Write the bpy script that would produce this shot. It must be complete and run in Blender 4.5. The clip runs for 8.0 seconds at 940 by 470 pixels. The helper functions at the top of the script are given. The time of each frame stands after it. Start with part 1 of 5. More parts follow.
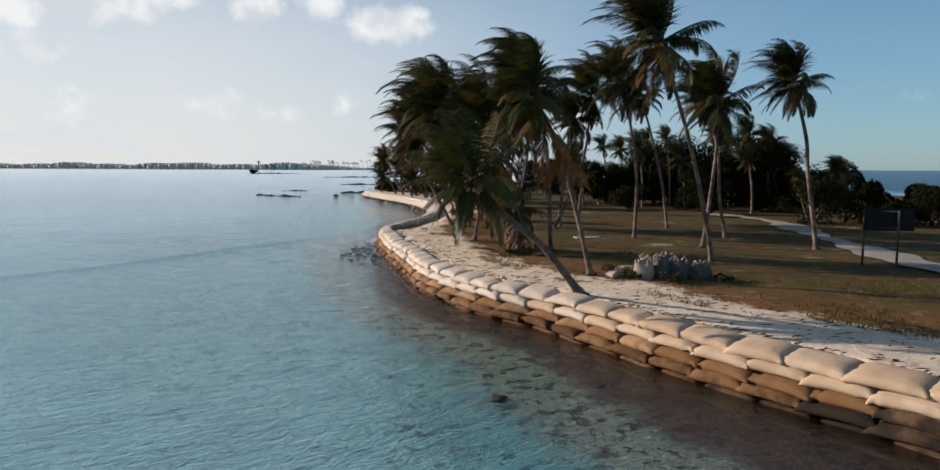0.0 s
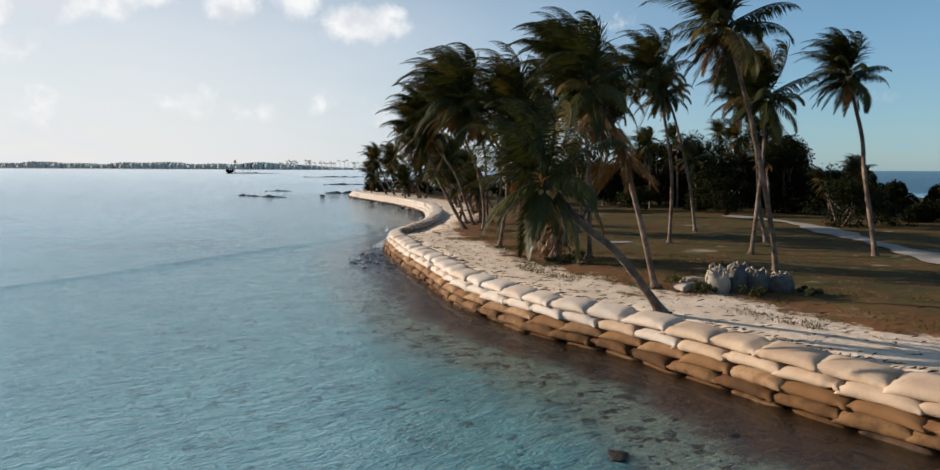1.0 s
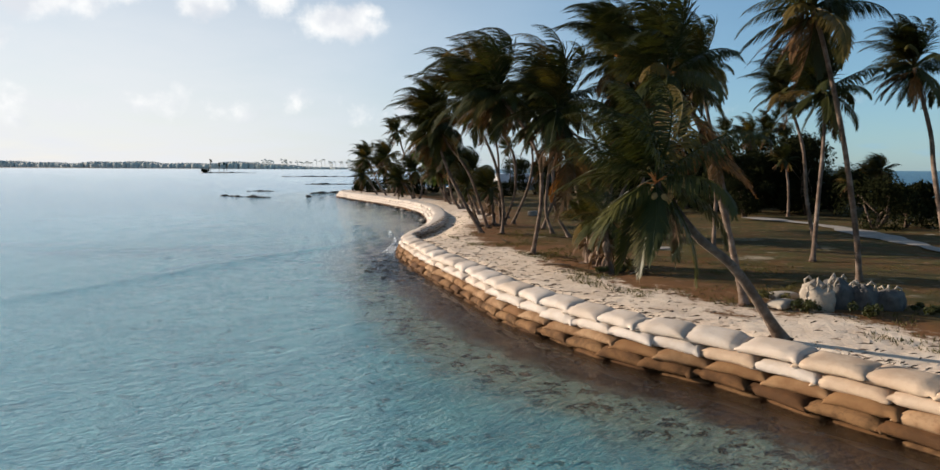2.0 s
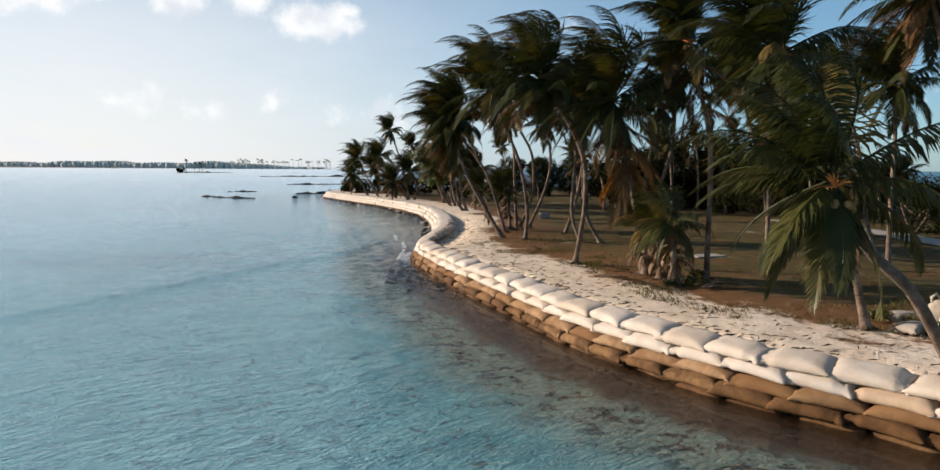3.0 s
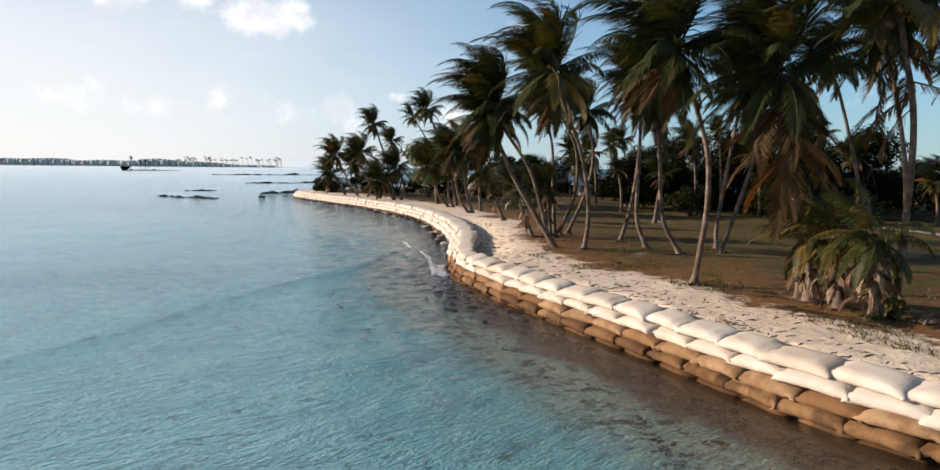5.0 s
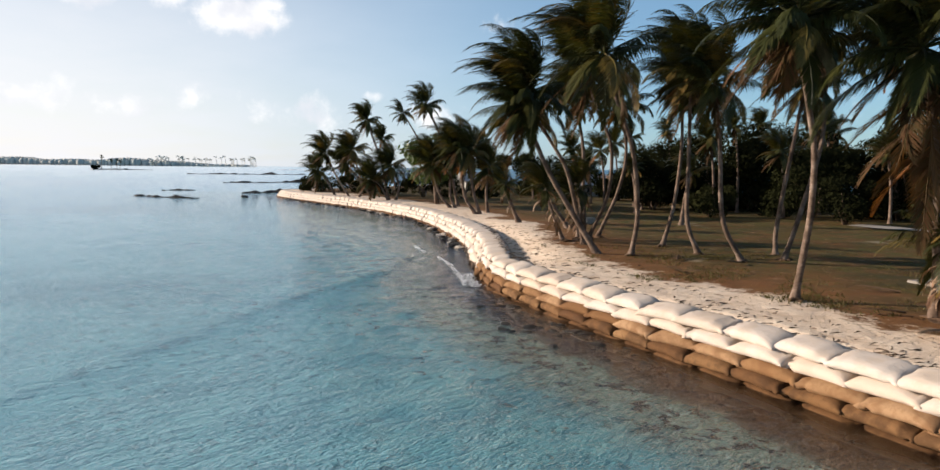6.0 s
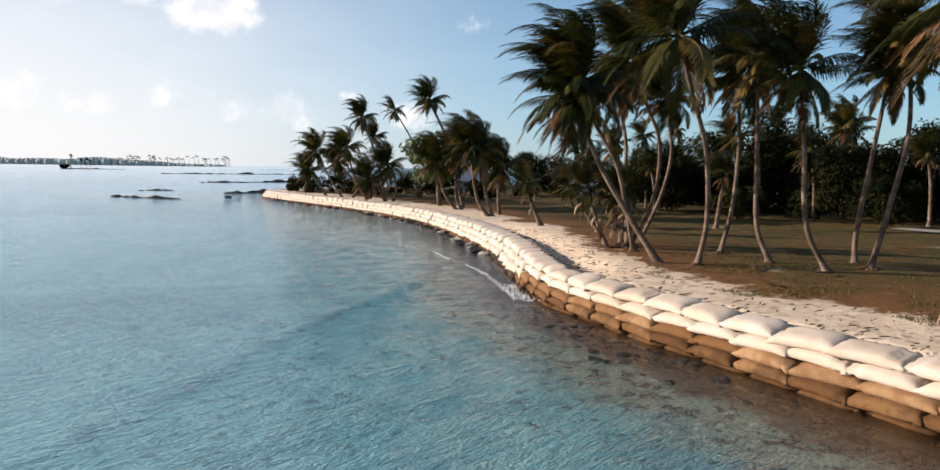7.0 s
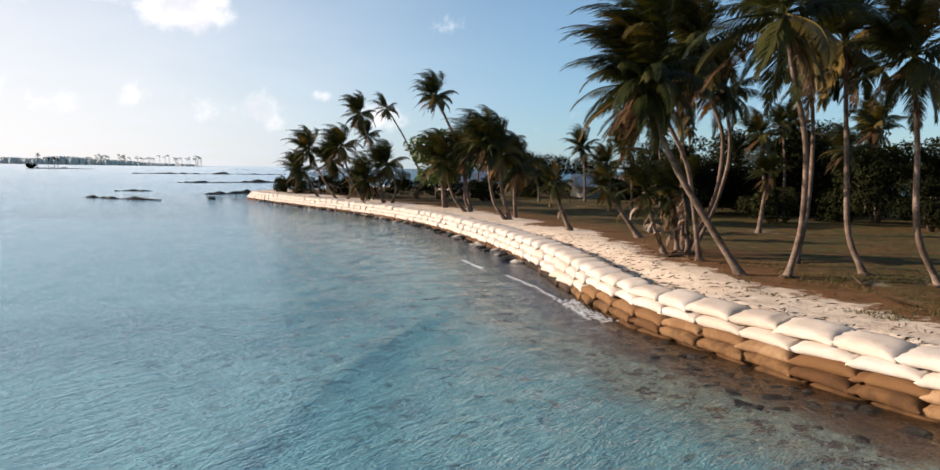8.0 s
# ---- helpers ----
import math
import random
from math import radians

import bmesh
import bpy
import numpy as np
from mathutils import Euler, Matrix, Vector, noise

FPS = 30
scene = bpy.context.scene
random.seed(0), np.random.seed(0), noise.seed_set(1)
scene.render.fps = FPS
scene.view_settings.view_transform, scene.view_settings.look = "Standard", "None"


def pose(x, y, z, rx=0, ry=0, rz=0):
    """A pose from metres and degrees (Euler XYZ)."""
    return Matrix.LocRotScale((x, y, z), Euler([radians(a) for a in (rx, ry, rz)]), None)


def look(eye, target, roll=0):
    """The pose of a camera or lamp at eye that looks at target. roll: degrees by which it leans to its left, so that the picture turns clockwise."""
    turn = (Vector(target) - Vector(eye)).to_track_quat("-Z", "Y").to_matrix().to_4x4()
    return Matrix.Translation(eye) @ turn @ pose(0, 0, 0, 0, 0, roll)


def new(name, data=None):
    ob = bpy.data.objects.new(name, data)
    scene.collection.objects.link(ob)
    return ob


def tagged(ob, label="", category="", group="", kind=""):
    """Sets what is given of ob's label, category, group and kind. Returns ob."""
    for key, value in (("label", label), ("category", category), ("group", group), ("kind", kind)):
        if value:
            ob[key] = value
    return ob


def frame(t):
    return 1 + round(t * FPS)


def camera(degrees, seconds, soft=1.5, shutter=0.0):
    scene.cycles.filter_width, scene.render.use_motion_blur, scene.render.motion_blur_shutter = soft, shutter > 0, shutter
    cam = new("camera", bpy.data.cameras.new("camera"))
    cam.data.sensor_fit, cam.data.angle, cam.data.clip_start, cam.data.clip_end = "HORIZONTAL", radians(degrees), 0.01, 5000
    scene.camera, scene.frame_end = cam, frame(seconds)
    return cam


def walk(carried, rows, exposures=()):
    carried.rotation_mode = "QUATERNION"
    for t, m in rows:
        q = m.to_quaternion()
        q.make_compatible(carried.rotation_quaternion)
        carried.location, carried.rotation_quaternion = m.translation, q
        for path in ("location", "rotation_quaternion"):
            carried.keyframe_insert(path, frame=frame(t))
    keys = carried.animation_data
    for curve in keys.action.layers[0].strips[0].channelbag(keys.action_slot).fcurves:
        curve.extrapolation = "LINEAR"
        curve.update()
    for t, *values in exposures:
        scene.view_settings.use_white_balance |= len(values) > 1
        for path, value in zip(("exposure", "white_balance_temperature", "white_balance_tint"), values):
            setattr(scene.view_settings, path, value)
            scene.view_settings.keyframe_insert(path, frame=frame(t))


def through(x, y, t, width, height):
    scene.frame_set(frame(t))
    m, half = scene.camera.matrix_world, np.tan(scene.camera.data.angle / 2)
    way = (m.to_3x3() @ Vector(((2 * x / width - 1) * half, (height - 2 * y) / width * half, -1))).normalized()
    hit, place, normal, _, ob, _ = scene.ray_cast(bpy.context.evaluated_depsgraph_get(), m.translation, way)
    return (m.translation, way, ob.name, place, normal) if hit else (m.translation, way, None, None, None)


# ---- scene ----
cam = camera(68.57, 8.0)
PATH = [
    (0, (0.000, -0.000, 5.260), (0.000, 9.954, 4.303), 0.14),
    (0.5, (-1.232, 1.665, 5.236), (-1.069, 11.618, 4.279), 0.17),
    (1, (-2.463, 3.356, 5.219), (-2.136, 13.304, 4.262), 0.20),
    (2.5, (-6.022, 8.629, 5.184), (-5.204, 18.548, 4.221), 0.27),
    (3, (-7.118, 10.400, 5.176), (-6.139, 20.305, 4.214), 0.30),
    (3.5, (-8.157, 12.168, 5.156), (-7.011, 22.055, 4.192), 0.34),
    (4, (-9.125, 13.941, 5.117), (-7.808, 23.807, 4.150), 0.39),
    (4.5, (-10.089, 15.772, 5.073), (-8.602, 25.613, 4.102), 0.43),
    (6, (-12.844, 21.798, 4.831), (-10.847, 31.549, 3.861), 0.62),
    (6.5, (-13.813, 23.829, 4.760), (-11.647, 33.544, 3.793), 0.67),
    (7, (-14.792, 25.870, 4.711), (-12.454, 35.545, 3.749), 0.73),
    (7.5, (-15.776, 27.925, 4.679), (-13.262, 37.556, 3.722), 0.78),
    (8, (-16.759, 29.984, 4.647), (-14.069, 39.568, 3.693), 0.83),
]
walk(cam, [(t, look(eye, target, roll)) for t, eye, target, roll in PATH], [(0, 0.36, 6450, 10), (1, 0.46, 6500, 10), (2.5, 0.60, 6500, 10), (4.5, 0.70, 6550, 11), (6.5, 0.73, 6600, 13), (8, 0.76, 6650, 14)])

# ---- world, sun ----
SUN_AZ, SUN_EL = -65.0, 17.5


def make_world():
    w = bpy.data.worlds.new("sky")
    scene.world = w
    w.use_nodes = True
    nt = w.node_tree
    nt.nodes.clear()
    N, K = nt.nodes.new, nt.links.new
    out, bg = N("ShaderNodeOutputWorld"), N("ShaderNodeBackground")
    sky = N("ShaderNodeTexSky")
    sky.sky_type, sky.sun_disc = "NISHITA", False
    sky.sun_elevation, sky.sun_rotation = radians(SUN_EL), radians(SUN_AZ % 360)
    sky.air_density, sky.dust_density, sky.ozone_density = 1.0, 0.3, 1.6
    bg.inputs["Strength"].default_value = 0.075
    co = N("ShaderNodeTexCoord")
    # clouds: a flat layer seen in perspective
    sep = N("ShaderNodeSeparateXYZ")
    K(co.outputs["Generated"], sep.inputs[0])
    zz = N("ShaderNodeMath"); zz.operation = "MAXIMUM"; zz.inputs[1].default_value = 0.0
    K(sep.outputs["Z"], zz.inputs[0])
    za = N("ShaderNodeMath"); za.operation = "ADD"; za.inputs[1].default_value = 0.16
    K(zz.outputs[0], za.inputs[0])
    div = N("ShaderNodeVectorMath"); div.operation = "DIVIDE"
    comb = N("ShaderNodeCombineXYZ")
    K(za.outputs[0], comb.inputs[0]); K(za.outputs[0], comb.inputs[1]); comb.inputs[2].default_value = 1
    K(co.outputs["Generated"], div.inputs[0]); K(comb.outputs[0], div.inputs[1])
    noi = N("ShaderNodeTexNoise")
    noi.inputs["Scale"].default_value, noi.inputs["Detail"].default_value, noi.inputs["Roughness"].default_value = 2.2, 8, 0.55
    K(div.outputs[0], noi.inputs["Vector"])
    # small puffs of cumulus
    wob = N("ShaderNodeTexNoise")
    wob.inputs["Scale"].default_value, wob.inputs["Detail"].default_value, wob.inputs["Roughness"].default_value = 11, 9, 0.62
    K(co.outputs["Generated"], wob.inputs["Vector"])
    total = None
    puffs = ((-6.6, 11.5, 0.052, 0.85), (-4.8, 12.3, 0.030, 0.7), (-12.6, 12.9, 0.045, 0.66), (-16.7, 12.2, 0.045, 0.72), (-18.6, 13.2, 0.04, 0.6), (-22.7, 12.6, 0.05, 0.66), (-26.3, 12.4, 0.06, 0.68),
             (-30.5, 12.0, 0.05, 0.6), (-33.0, 10.8, 0.05, 0.6), (-32.5, 8.2, 0.05, 0.5), (-20.5, 4.6, 0.05, 0.42), (-26.6, 4.4, 0.05, 0.42), (-30.6, 4.2, 0.06, 0.42), (-9.0, 4.9, 0.055, 0.45), (-14.5, 4.4, 0.05, 0.42),
             (-0.9, 4.6, 0.05, 0.45), (3.5, 5.6, 0.022, 0.5), (-4.5, 4.2, 0.05, 0.4), (4.9, 11.7, 0.026, 0.34), (13.0, 11.3, 0.03, 0.26), (32.4, 5.3, 0.026, 0.36), (22.0, 4.4, 0.05, 0.28), (40.0, 4.6, 0.06, 0.3), (9.0, 4.2, 0.05, 0.36))
    for az, el, rad, amp in puffs:
        d = (math.sin(radians(az)) * math.cos(radians(el)), math.cos(radians(az)) * math.cos(radians(el)), math.sin(radians(el)))
        sub = N("ShaderNodeVectorMath"); sub.operation = "SUBTRACT"; sub.inputs[1].default_value = d
        K(co.outputs["Generated"], sub.inputs[0])
        squash = N("ShaderNodeVectorMath"); squash.operation = "MULTIPLY"; squash.inputs[1].default_value = (0.75, 0.75, 1.5)
        K(sub.outputs[0], squash.inputs[0])
        ln = N("ShaderNodeVectorMath"); ln.operation = "LENGTH"
        K(squash.outputs[0], ln.inputs[0])
        mr = N("ShaderNodeMapRange"); mr.interpolation_type = "SMOOTHSTEP"
        mr.inputs["From Min"].default_value, mr.inputs["From Max"].default_value = 0.0, rad * 1.5
        mr.inputs["To Min"].default_value, mr.inputs["To Max"].default_value = amp, 0.0
        K(ln.outputs["Value"], mr.inputs["Value"])
        if total is None:
            total = mr.outputs[0]
        else:
            ad = N("ShaderNodeMath"); ad.operation = "MAXIMUM"
            K(total, ad.inputs[0]); K(mr.outputs[0], ad.inputs[1])
            total = ad.outputs[0]
    edge = N("ShaderNodeMath"); edge.operation = "ADD"
    big = N("ShaderNodeMath"); big.operation = "MULTIPLY"; big.inputs[1].default_value = 1.7
    K(wob.outputs[0], big.inputs[0])
    K(total, edge.inputs[0]); K(big.outputs[0], edge.inputs[1])
    puff = N("ShaderNodeMapRange"); puff.interpolation_type = "SMOOTHSTEP"
    puff.inputs["From Min"].default_value, puff.inputs["From Max"].default_value = 1.12, 1.50
    puff.inputs["To Max"].default_value = 0.9
    K(edge.outputs[0], puff.inputs["Value"])
    veil = N("ShaderNodeMapRange"); veil.interpolation_type = "SMOOTHSTEP"
    veil.inputs["From Min"].default_value, veil.inputs["From Max"].default_value = 0.40, 0.70
    veil.inputs["To Max"].default_value = 0.55
    K(noi.outputs[0], veil.inputs["Value"])
    # veil is thick low over the sea and thins with height
    low = N("ShaderNodeMapRange")
    low.inputs["From Min"].default_value, low.inputs["From Max"].default_value = 0.02, 0.20
    low.inputs["To Min"].default_value, low.inputs["To Max"].default_value = 1.0, 0.45
    K(sep.outputs["Z"], low.inputs["Value"])
    vm = N("ShaderNodeMath"); vm.operation = "MULTIPLY"
    K(veil.outputs[0], vm.inputs[0]); K(low.outputs[0], vm.inputs[1])
    # haze that whitens the sky towards the sun's side and the horizon
    hz = N("ShaderNodeMapRange"); hz.interpolation_type = "SMOOTHSTEP"
    hz.inputs["From Min"].default_value, hz.inputs["From Max"].default_value = 0.0, 0.45
    hz.inputs["To Min"].default_value, hz.inputs["To Max"].default_value = 1.0, 0.22
    K(zz.outputs[0], hz.inputs["Value"])
    dt = N("ShaderNodeVectorMath"); dt.operation = "DOT_PRODUCT"
    dt.inputs[1].default_value = (math.sin(radians(SUN_AZ)), math.cos(radians(SUN_AZ)), 0)
    K(co.outputs["Generated"], dt.inputs[0])
    sd = N("ShaderNodeMapRange"); sd.interpolation_type = "SMOOTHSTEP"
    sd.inputs["From Min"].default_value, sd.inputs["From Max"].default_value = -0.2, 0.80
    sd.inputs["To Min"].default_value, sd.inputs["To Max"].default_value = 0.42, 0.97
    K(dt.outputs["Value"], sd.inputs["Value"])
    hw = N("ShaderNodeMapRange")
    hw.inputs["From Min"].default_value, hw.inputs["From Max"].default_value = 0.3, 0.7
    hw.inputs["To Min"].default_value, hw.inputs["To Max"].default_value = 0.86, 1.05
    K(noi.outputs[0], hw.inputs["Value"])
    hn = N("ShaderNodeMath"); hn.operation = "MULTIPLY"
    K(hz.outputs[0], hn.inputs[0]); K(hw.outputs[0], hn.inputs[1])
    hm = N("ShaderNodeMath"); hm.operation = "MULTIPLY"
    K(hn.outputs[0], hm.inputs[0]); K(sd.outputs[0], hm.inputs[1])
    hv = N("ShaderNodeMath"); hv.operation = "MAXIMUM"
    K(hm.outputs[0], hv.inputs[0]); K(vm.outputs[0], hv.inputs[1])
    tone = N("ShaderNodeMixRGB")
    tone.inputs[1].default_value, tone.inputs[2].default_value = (2.5, 4.7, 6.9, 1), (7.6, 7.8, 8.1, 1)
    sd2 = N("ShaderNodeMapRange"); sd2.interpolation_type = "SMOOTHSTEP"
    sd2.inputs["From Min"].default_value, sd2.inputs["From Max"].default_value = -0.1, 0.75
    K(dt.outputs["Value"], sd2.inputs["Value"])
    K(sd2.outputs[0], tone.inputs[0])
    hazy = N("ShaderNodeMixRGB")
    # clearer, bluer air away from the sun
    air = N("ShaderNodeMixRGB")
    air.inputs[1].default_value, air.inputs[2].default_value = (0.80, 1.0, 1.14, 1), (1.0, 1.0, 1.0, 1)
    K(sd2.outputs[0], air.inputs[0])
    clear = N("ShaderNodeMixRGB"); clear.blend_type = "MULTIPLY"; clear.inputs[0].default_value = 1.0
    K(sky.outputs[0], clear.inputs[1]); K(air.outputs[0], clear.inputs[2])
    K(hv.outputs[0], hazy.inputs[0]); K(clear.outputs[0], hazy.inputs[1]); K(tone.outputs[0], hazy.inputs[2])
    mix = N("ShaderNodeMixRGB")
    body = N("ShaderNodeMixRGB")
    body.inputs[1].default_value, body.inputs[2].default_value = (6.9, 7.2, 7.7, 1), (9.6, 9.6, 9.5, 1)
    lump = N("ShaderNodeTexNoise")
    lump.inputs["Scale"].default_value, lump.inputs["Detail"].default_value = 16, 5
    K(co.outputs["Generated"], lump.inputs["Vector"])
    lit = N("ShaderNodeMapRange"); lit.interpolation_type = "SMOOTHSTEP"
    lit.inputs["From Min"].default_value, lit.inputs["From Max"].default_value = 0.36, 0.60
    K(lump.outputs[0], lit.inputs["Value"]); K(lit.outputs[0], body.inputs[0])
    K(body.outputs[0], mix.inputs[2])
    K(puff.outputs[0], mix.inputs[0]); K(hazy.outputs[0], mix.inputs[1])
    K(mix.outputs[0], bg.inputs["Color"]); K(bg.outputs[0], out.inputs[0])


make_world()
sun = new("sun", bpy.data.lights.new("sun", "SUN"))
sun.data.energy, sun.data.angle, sun.data.color = 5.0, radians(0.6), (1.0, 0.875, 0.745)
sun.matrix_world = look((0, 0, 60), (-math.sin(radians(SUN_AZ)) * 60, -math.cos(radians(SUN_AZ)) * 60, 60 - 60 * math.tan(radians(SUN_EL))))


# ---- materials ----
class Mat:
    """A small node-material builder."""

    def __init__(self, name):
        self.m = bpy.data.materials.new(name)
        self.m.use_nodes = True
        self.nt = self.m.node_tree
        self.nt.nodes.clear()
        self.out = self.n("ShaderNodeOutputMaterial")
        self.co = self.n("ShaderNodeTexCoord")
        self.geo = self.n("ShaderNodeNewGeometry")

    def n(self, kind, **values):
        node = self.nt.nodes.new(kind)
        for key, v in values.items():
            node.inputs[key.replace("_", " ")].default_value = v
        return node

    def k(self, a, b):
        self.nt.links.new(a, b)

    def noise(self, scale, detail=4, rough=0.55, where=None, stretch=None):
        node = self.n("ShaderNodeTexNoise", Scale=scale, Detail=detail, Roughness=rough)
        src = where or self.geo.outputs["Position"]
        if stretch:
            mp = self.n("ShaderNodeVectorMath")
            mp.operation = "MULTIPLY"
            mp.inputs[1].default_value = stretch
            self.k(src, mp.inputs[0])
            src = mp.outputs[0]
        self.k(src, node.inputs["Vector"])
        return node.outputs[0]

    def ramp(self, fac, stops):
        node = self.n("ShaderNodeValToRGB")
        el = node.color_ramp.elements
        while len(el) < len(stops):
            el.new(0.5)
        for e, (p, c) in zip(el, stops):
            e.position, e.color = p, (*c, 1)
        self.k(fac, node.inputs[0])
        return node.outputs[0]

    def math(self, op, a, b):
        node = self.n("ShaderNodeMath")
        node.operation = op
        for i, v in enumerate((a, b)):
            if isinstance(v, (int, float)):
                node.inputs[i].default_value = v
            else:
                self.k(v, node.inputs[i])
        return node.outputs[0]

    def range(self, v, a, b, c=0.0, d=1.0):
        node = self.n("ShaderNodeMapRange")
        node.interpolation_type = "SMOOTHSTEP"
        for key, x in (("From Min", a), ("From Max", b), ("To Min", c), ("To Max", d)):
            node.inputs[key].default_value = x
        self.k(v, node.inputs["Value"])
        return node.outputs[0]

    def mix(self, fac, a, b, kind="MIX"):
        node = self.n("ShaderNodeMixRGB")
        node.blend_type = kind
        for i, v in ((0, fac), (1, a), (2, b)):
            if isinstance(v, (int, float)):
                node.inputs[i].default_value = v
            elif isinstance(v, tuple):
                node.inputs[i].default_value = (*v, 1)
            else:
                self.k(v, node.inputs[i])
        return node.outputs[0]

    def crests(self, v):
        """Turn smooth noise into sharp-crested ripples."""
        off = self.math("SUBTRACT", v, 0.5)
        up = self.n("ShaderNodeMath")
        up.operation = "ABSOLUTE"
        self.k(off, up.inputs[0])
        return self.math("SUBTRACT", 0.5, self.math("MULTIPLY", up.outputs[0], 1.6))

    def attr(self, name):
        node = self.n("ShaderNodeAttribute")
        node.attribute_name = name
        return node.outputs["Fac"]

    def random(self):
        return self.n("ShaderNodeObjectInfo").outputs["Random"]

    def bump(self, height, strength, distance):
        node = self.n("ShaderNodeBump", Strength=strength, Distance=distance)
        self.k(height, node.inputs["Height"])
        return node.outputs[0]

    def surface(self, color, rough=0.8, normal=None, metal=0.0, spec=0.3):
        p = self.n("ShaderNodeBsdfPrincipled", Metallic=metal)
        p.inputs["Specular IOR Level"].default_value = spec
        if isinstance(color, tuple):
            p.inputs["Base Color"].default_value = (*color, 1)
        else:
            self.k(color, p.inputs["Base Color"])
        if isinstance(rough, (int, float)):
            p.inputs["Roughness"].default_value = rough
        else:
            self.k(rough, p.inputs["Roughness"])
        if normal is not None:
            self.k(normal, p.inputs["Normal"])
        self.k(p.outputs[0], self.out.inputs[0])
        return p

    def leafy(self, color, rough=0.45, through=0.3, spec=0.2):
        """A thin leaf that lets some light through."""
        p = self.n("ShaderNodeBsdfPrincipled")
        p.inputs["Roughness"].default_value = rough
        p.inputs["Specular IOR Level"].default_value = spec
        t = self.n("ShaderNodeBsdfTranslucent")
        self.k(color, p.inputs["Base Color"])
        tint = self.mix(1.0, color, (1.0, 0.95, 0.35), "MULTIPLY")
        self.k(tint, t.inputs["Color"])
        mx = self.n("ShaderNodeMixShader")
        mx.inputs[0].default_value = through
        self.k(p.outputs[0], mx.inputs[1])
        self.k(t.outputs[0], mx.inputs[2])
        self.k(mx.outputs[0], self.out.inputs[0])


def bag_material(name, stops, wet, strong):
    m = Mat(name)
    r = m.random()
    pos = m.geo.outputs["Position"]
    base = m.ramp(r, stops)
    big = m.noise(1.7, 4, 0.55)
    stain = m.range(big, 0.42, 0.64)
    col = m.mix(m.math("MULTIPLY", stain, strong), base, wet)
    mottle = m.noise(6.5, 5, 0.7)
    col = m.mix(m.math("MULTIPLY", m.range(mottle, 0.46, 0.66), strong * 0.55), col, wet)
    fine = m.noise(55, 3, 0.6)
    col = m.mix(m.range(fine, 0.3, 0.75, 0.0, 0.12), col, wet)
    weave = m.noise(260, 1, 0.5, m.co.outputs["Object"], (1.0, 0.35, 1.0))
    wrinkle = m.noise(7, 4, 0.6, m.co.outputs["Object"], (0.6, 1.6, 1.0))
    crumple = m.noise(16, 3, 0.6, m.co.outputs["Object"], (1.0, 0.5, 1.0))
    h = m.math("ADD", m.math("MULTIPLY", weave, 0.05), m.math("ADD", wrinkle, m.math("MULTIPLY", crumple, 0.25)))
    m.surface(col, 0.88, m.bump(h, 0.5, 0.03), spec=0.15)
    return m.m


CREAM = bag_material("cream_sandbag", ((0.0, (0.475, 0.385, 0.305)), (0.5, (0.525, 0.455, 0.385)), (1.0, (0.505, 0.44, 0.38))), (0.44, 0.345, 0.26), 0.5)
TAN = bag_material("stained_sandbag", ((0.0, (0.135, 0.066, 0.025)), (0.5, (0.215, 0.117, 0.052)), (1.0, (0.32, 0.20, 0.11))), (0.15, 0.072, 0.030), 0.7)
BROWN = bag_material("wet_sandbag", ((0.0, (0.085, 0.038, 0.014)), (0.5, (0.145, 0.072, 0.028)), (1.0, (0.235, 0.13, 0.058))), (0.06, 0.029, 0.012), 0.8)
# cream bags in lower light: the dimmer, warmer tone is put into the colour
DIM_CREAM = bag_material("dim_cream_sandbag", ((0.0, (0.42, 0.30, 0.20)), (0.5, (0.47, 0.35, 0.245)), (1.0, (0.44, 0.335, 0.24))), (0.33, 0.22, 0.14), 0.5)
# near-black bags for lower courses of the near end and far stretch
NEAR_BLACK = bag_material("near_black_sandbag", ((0.0, (0.022, 0.015, 0.010)), (0.5, (0.05, 0.031, 0.018)), (1.0, (0.12, 0.07, 0.038))), (0.016, 0.011, 0.008), 0.9)


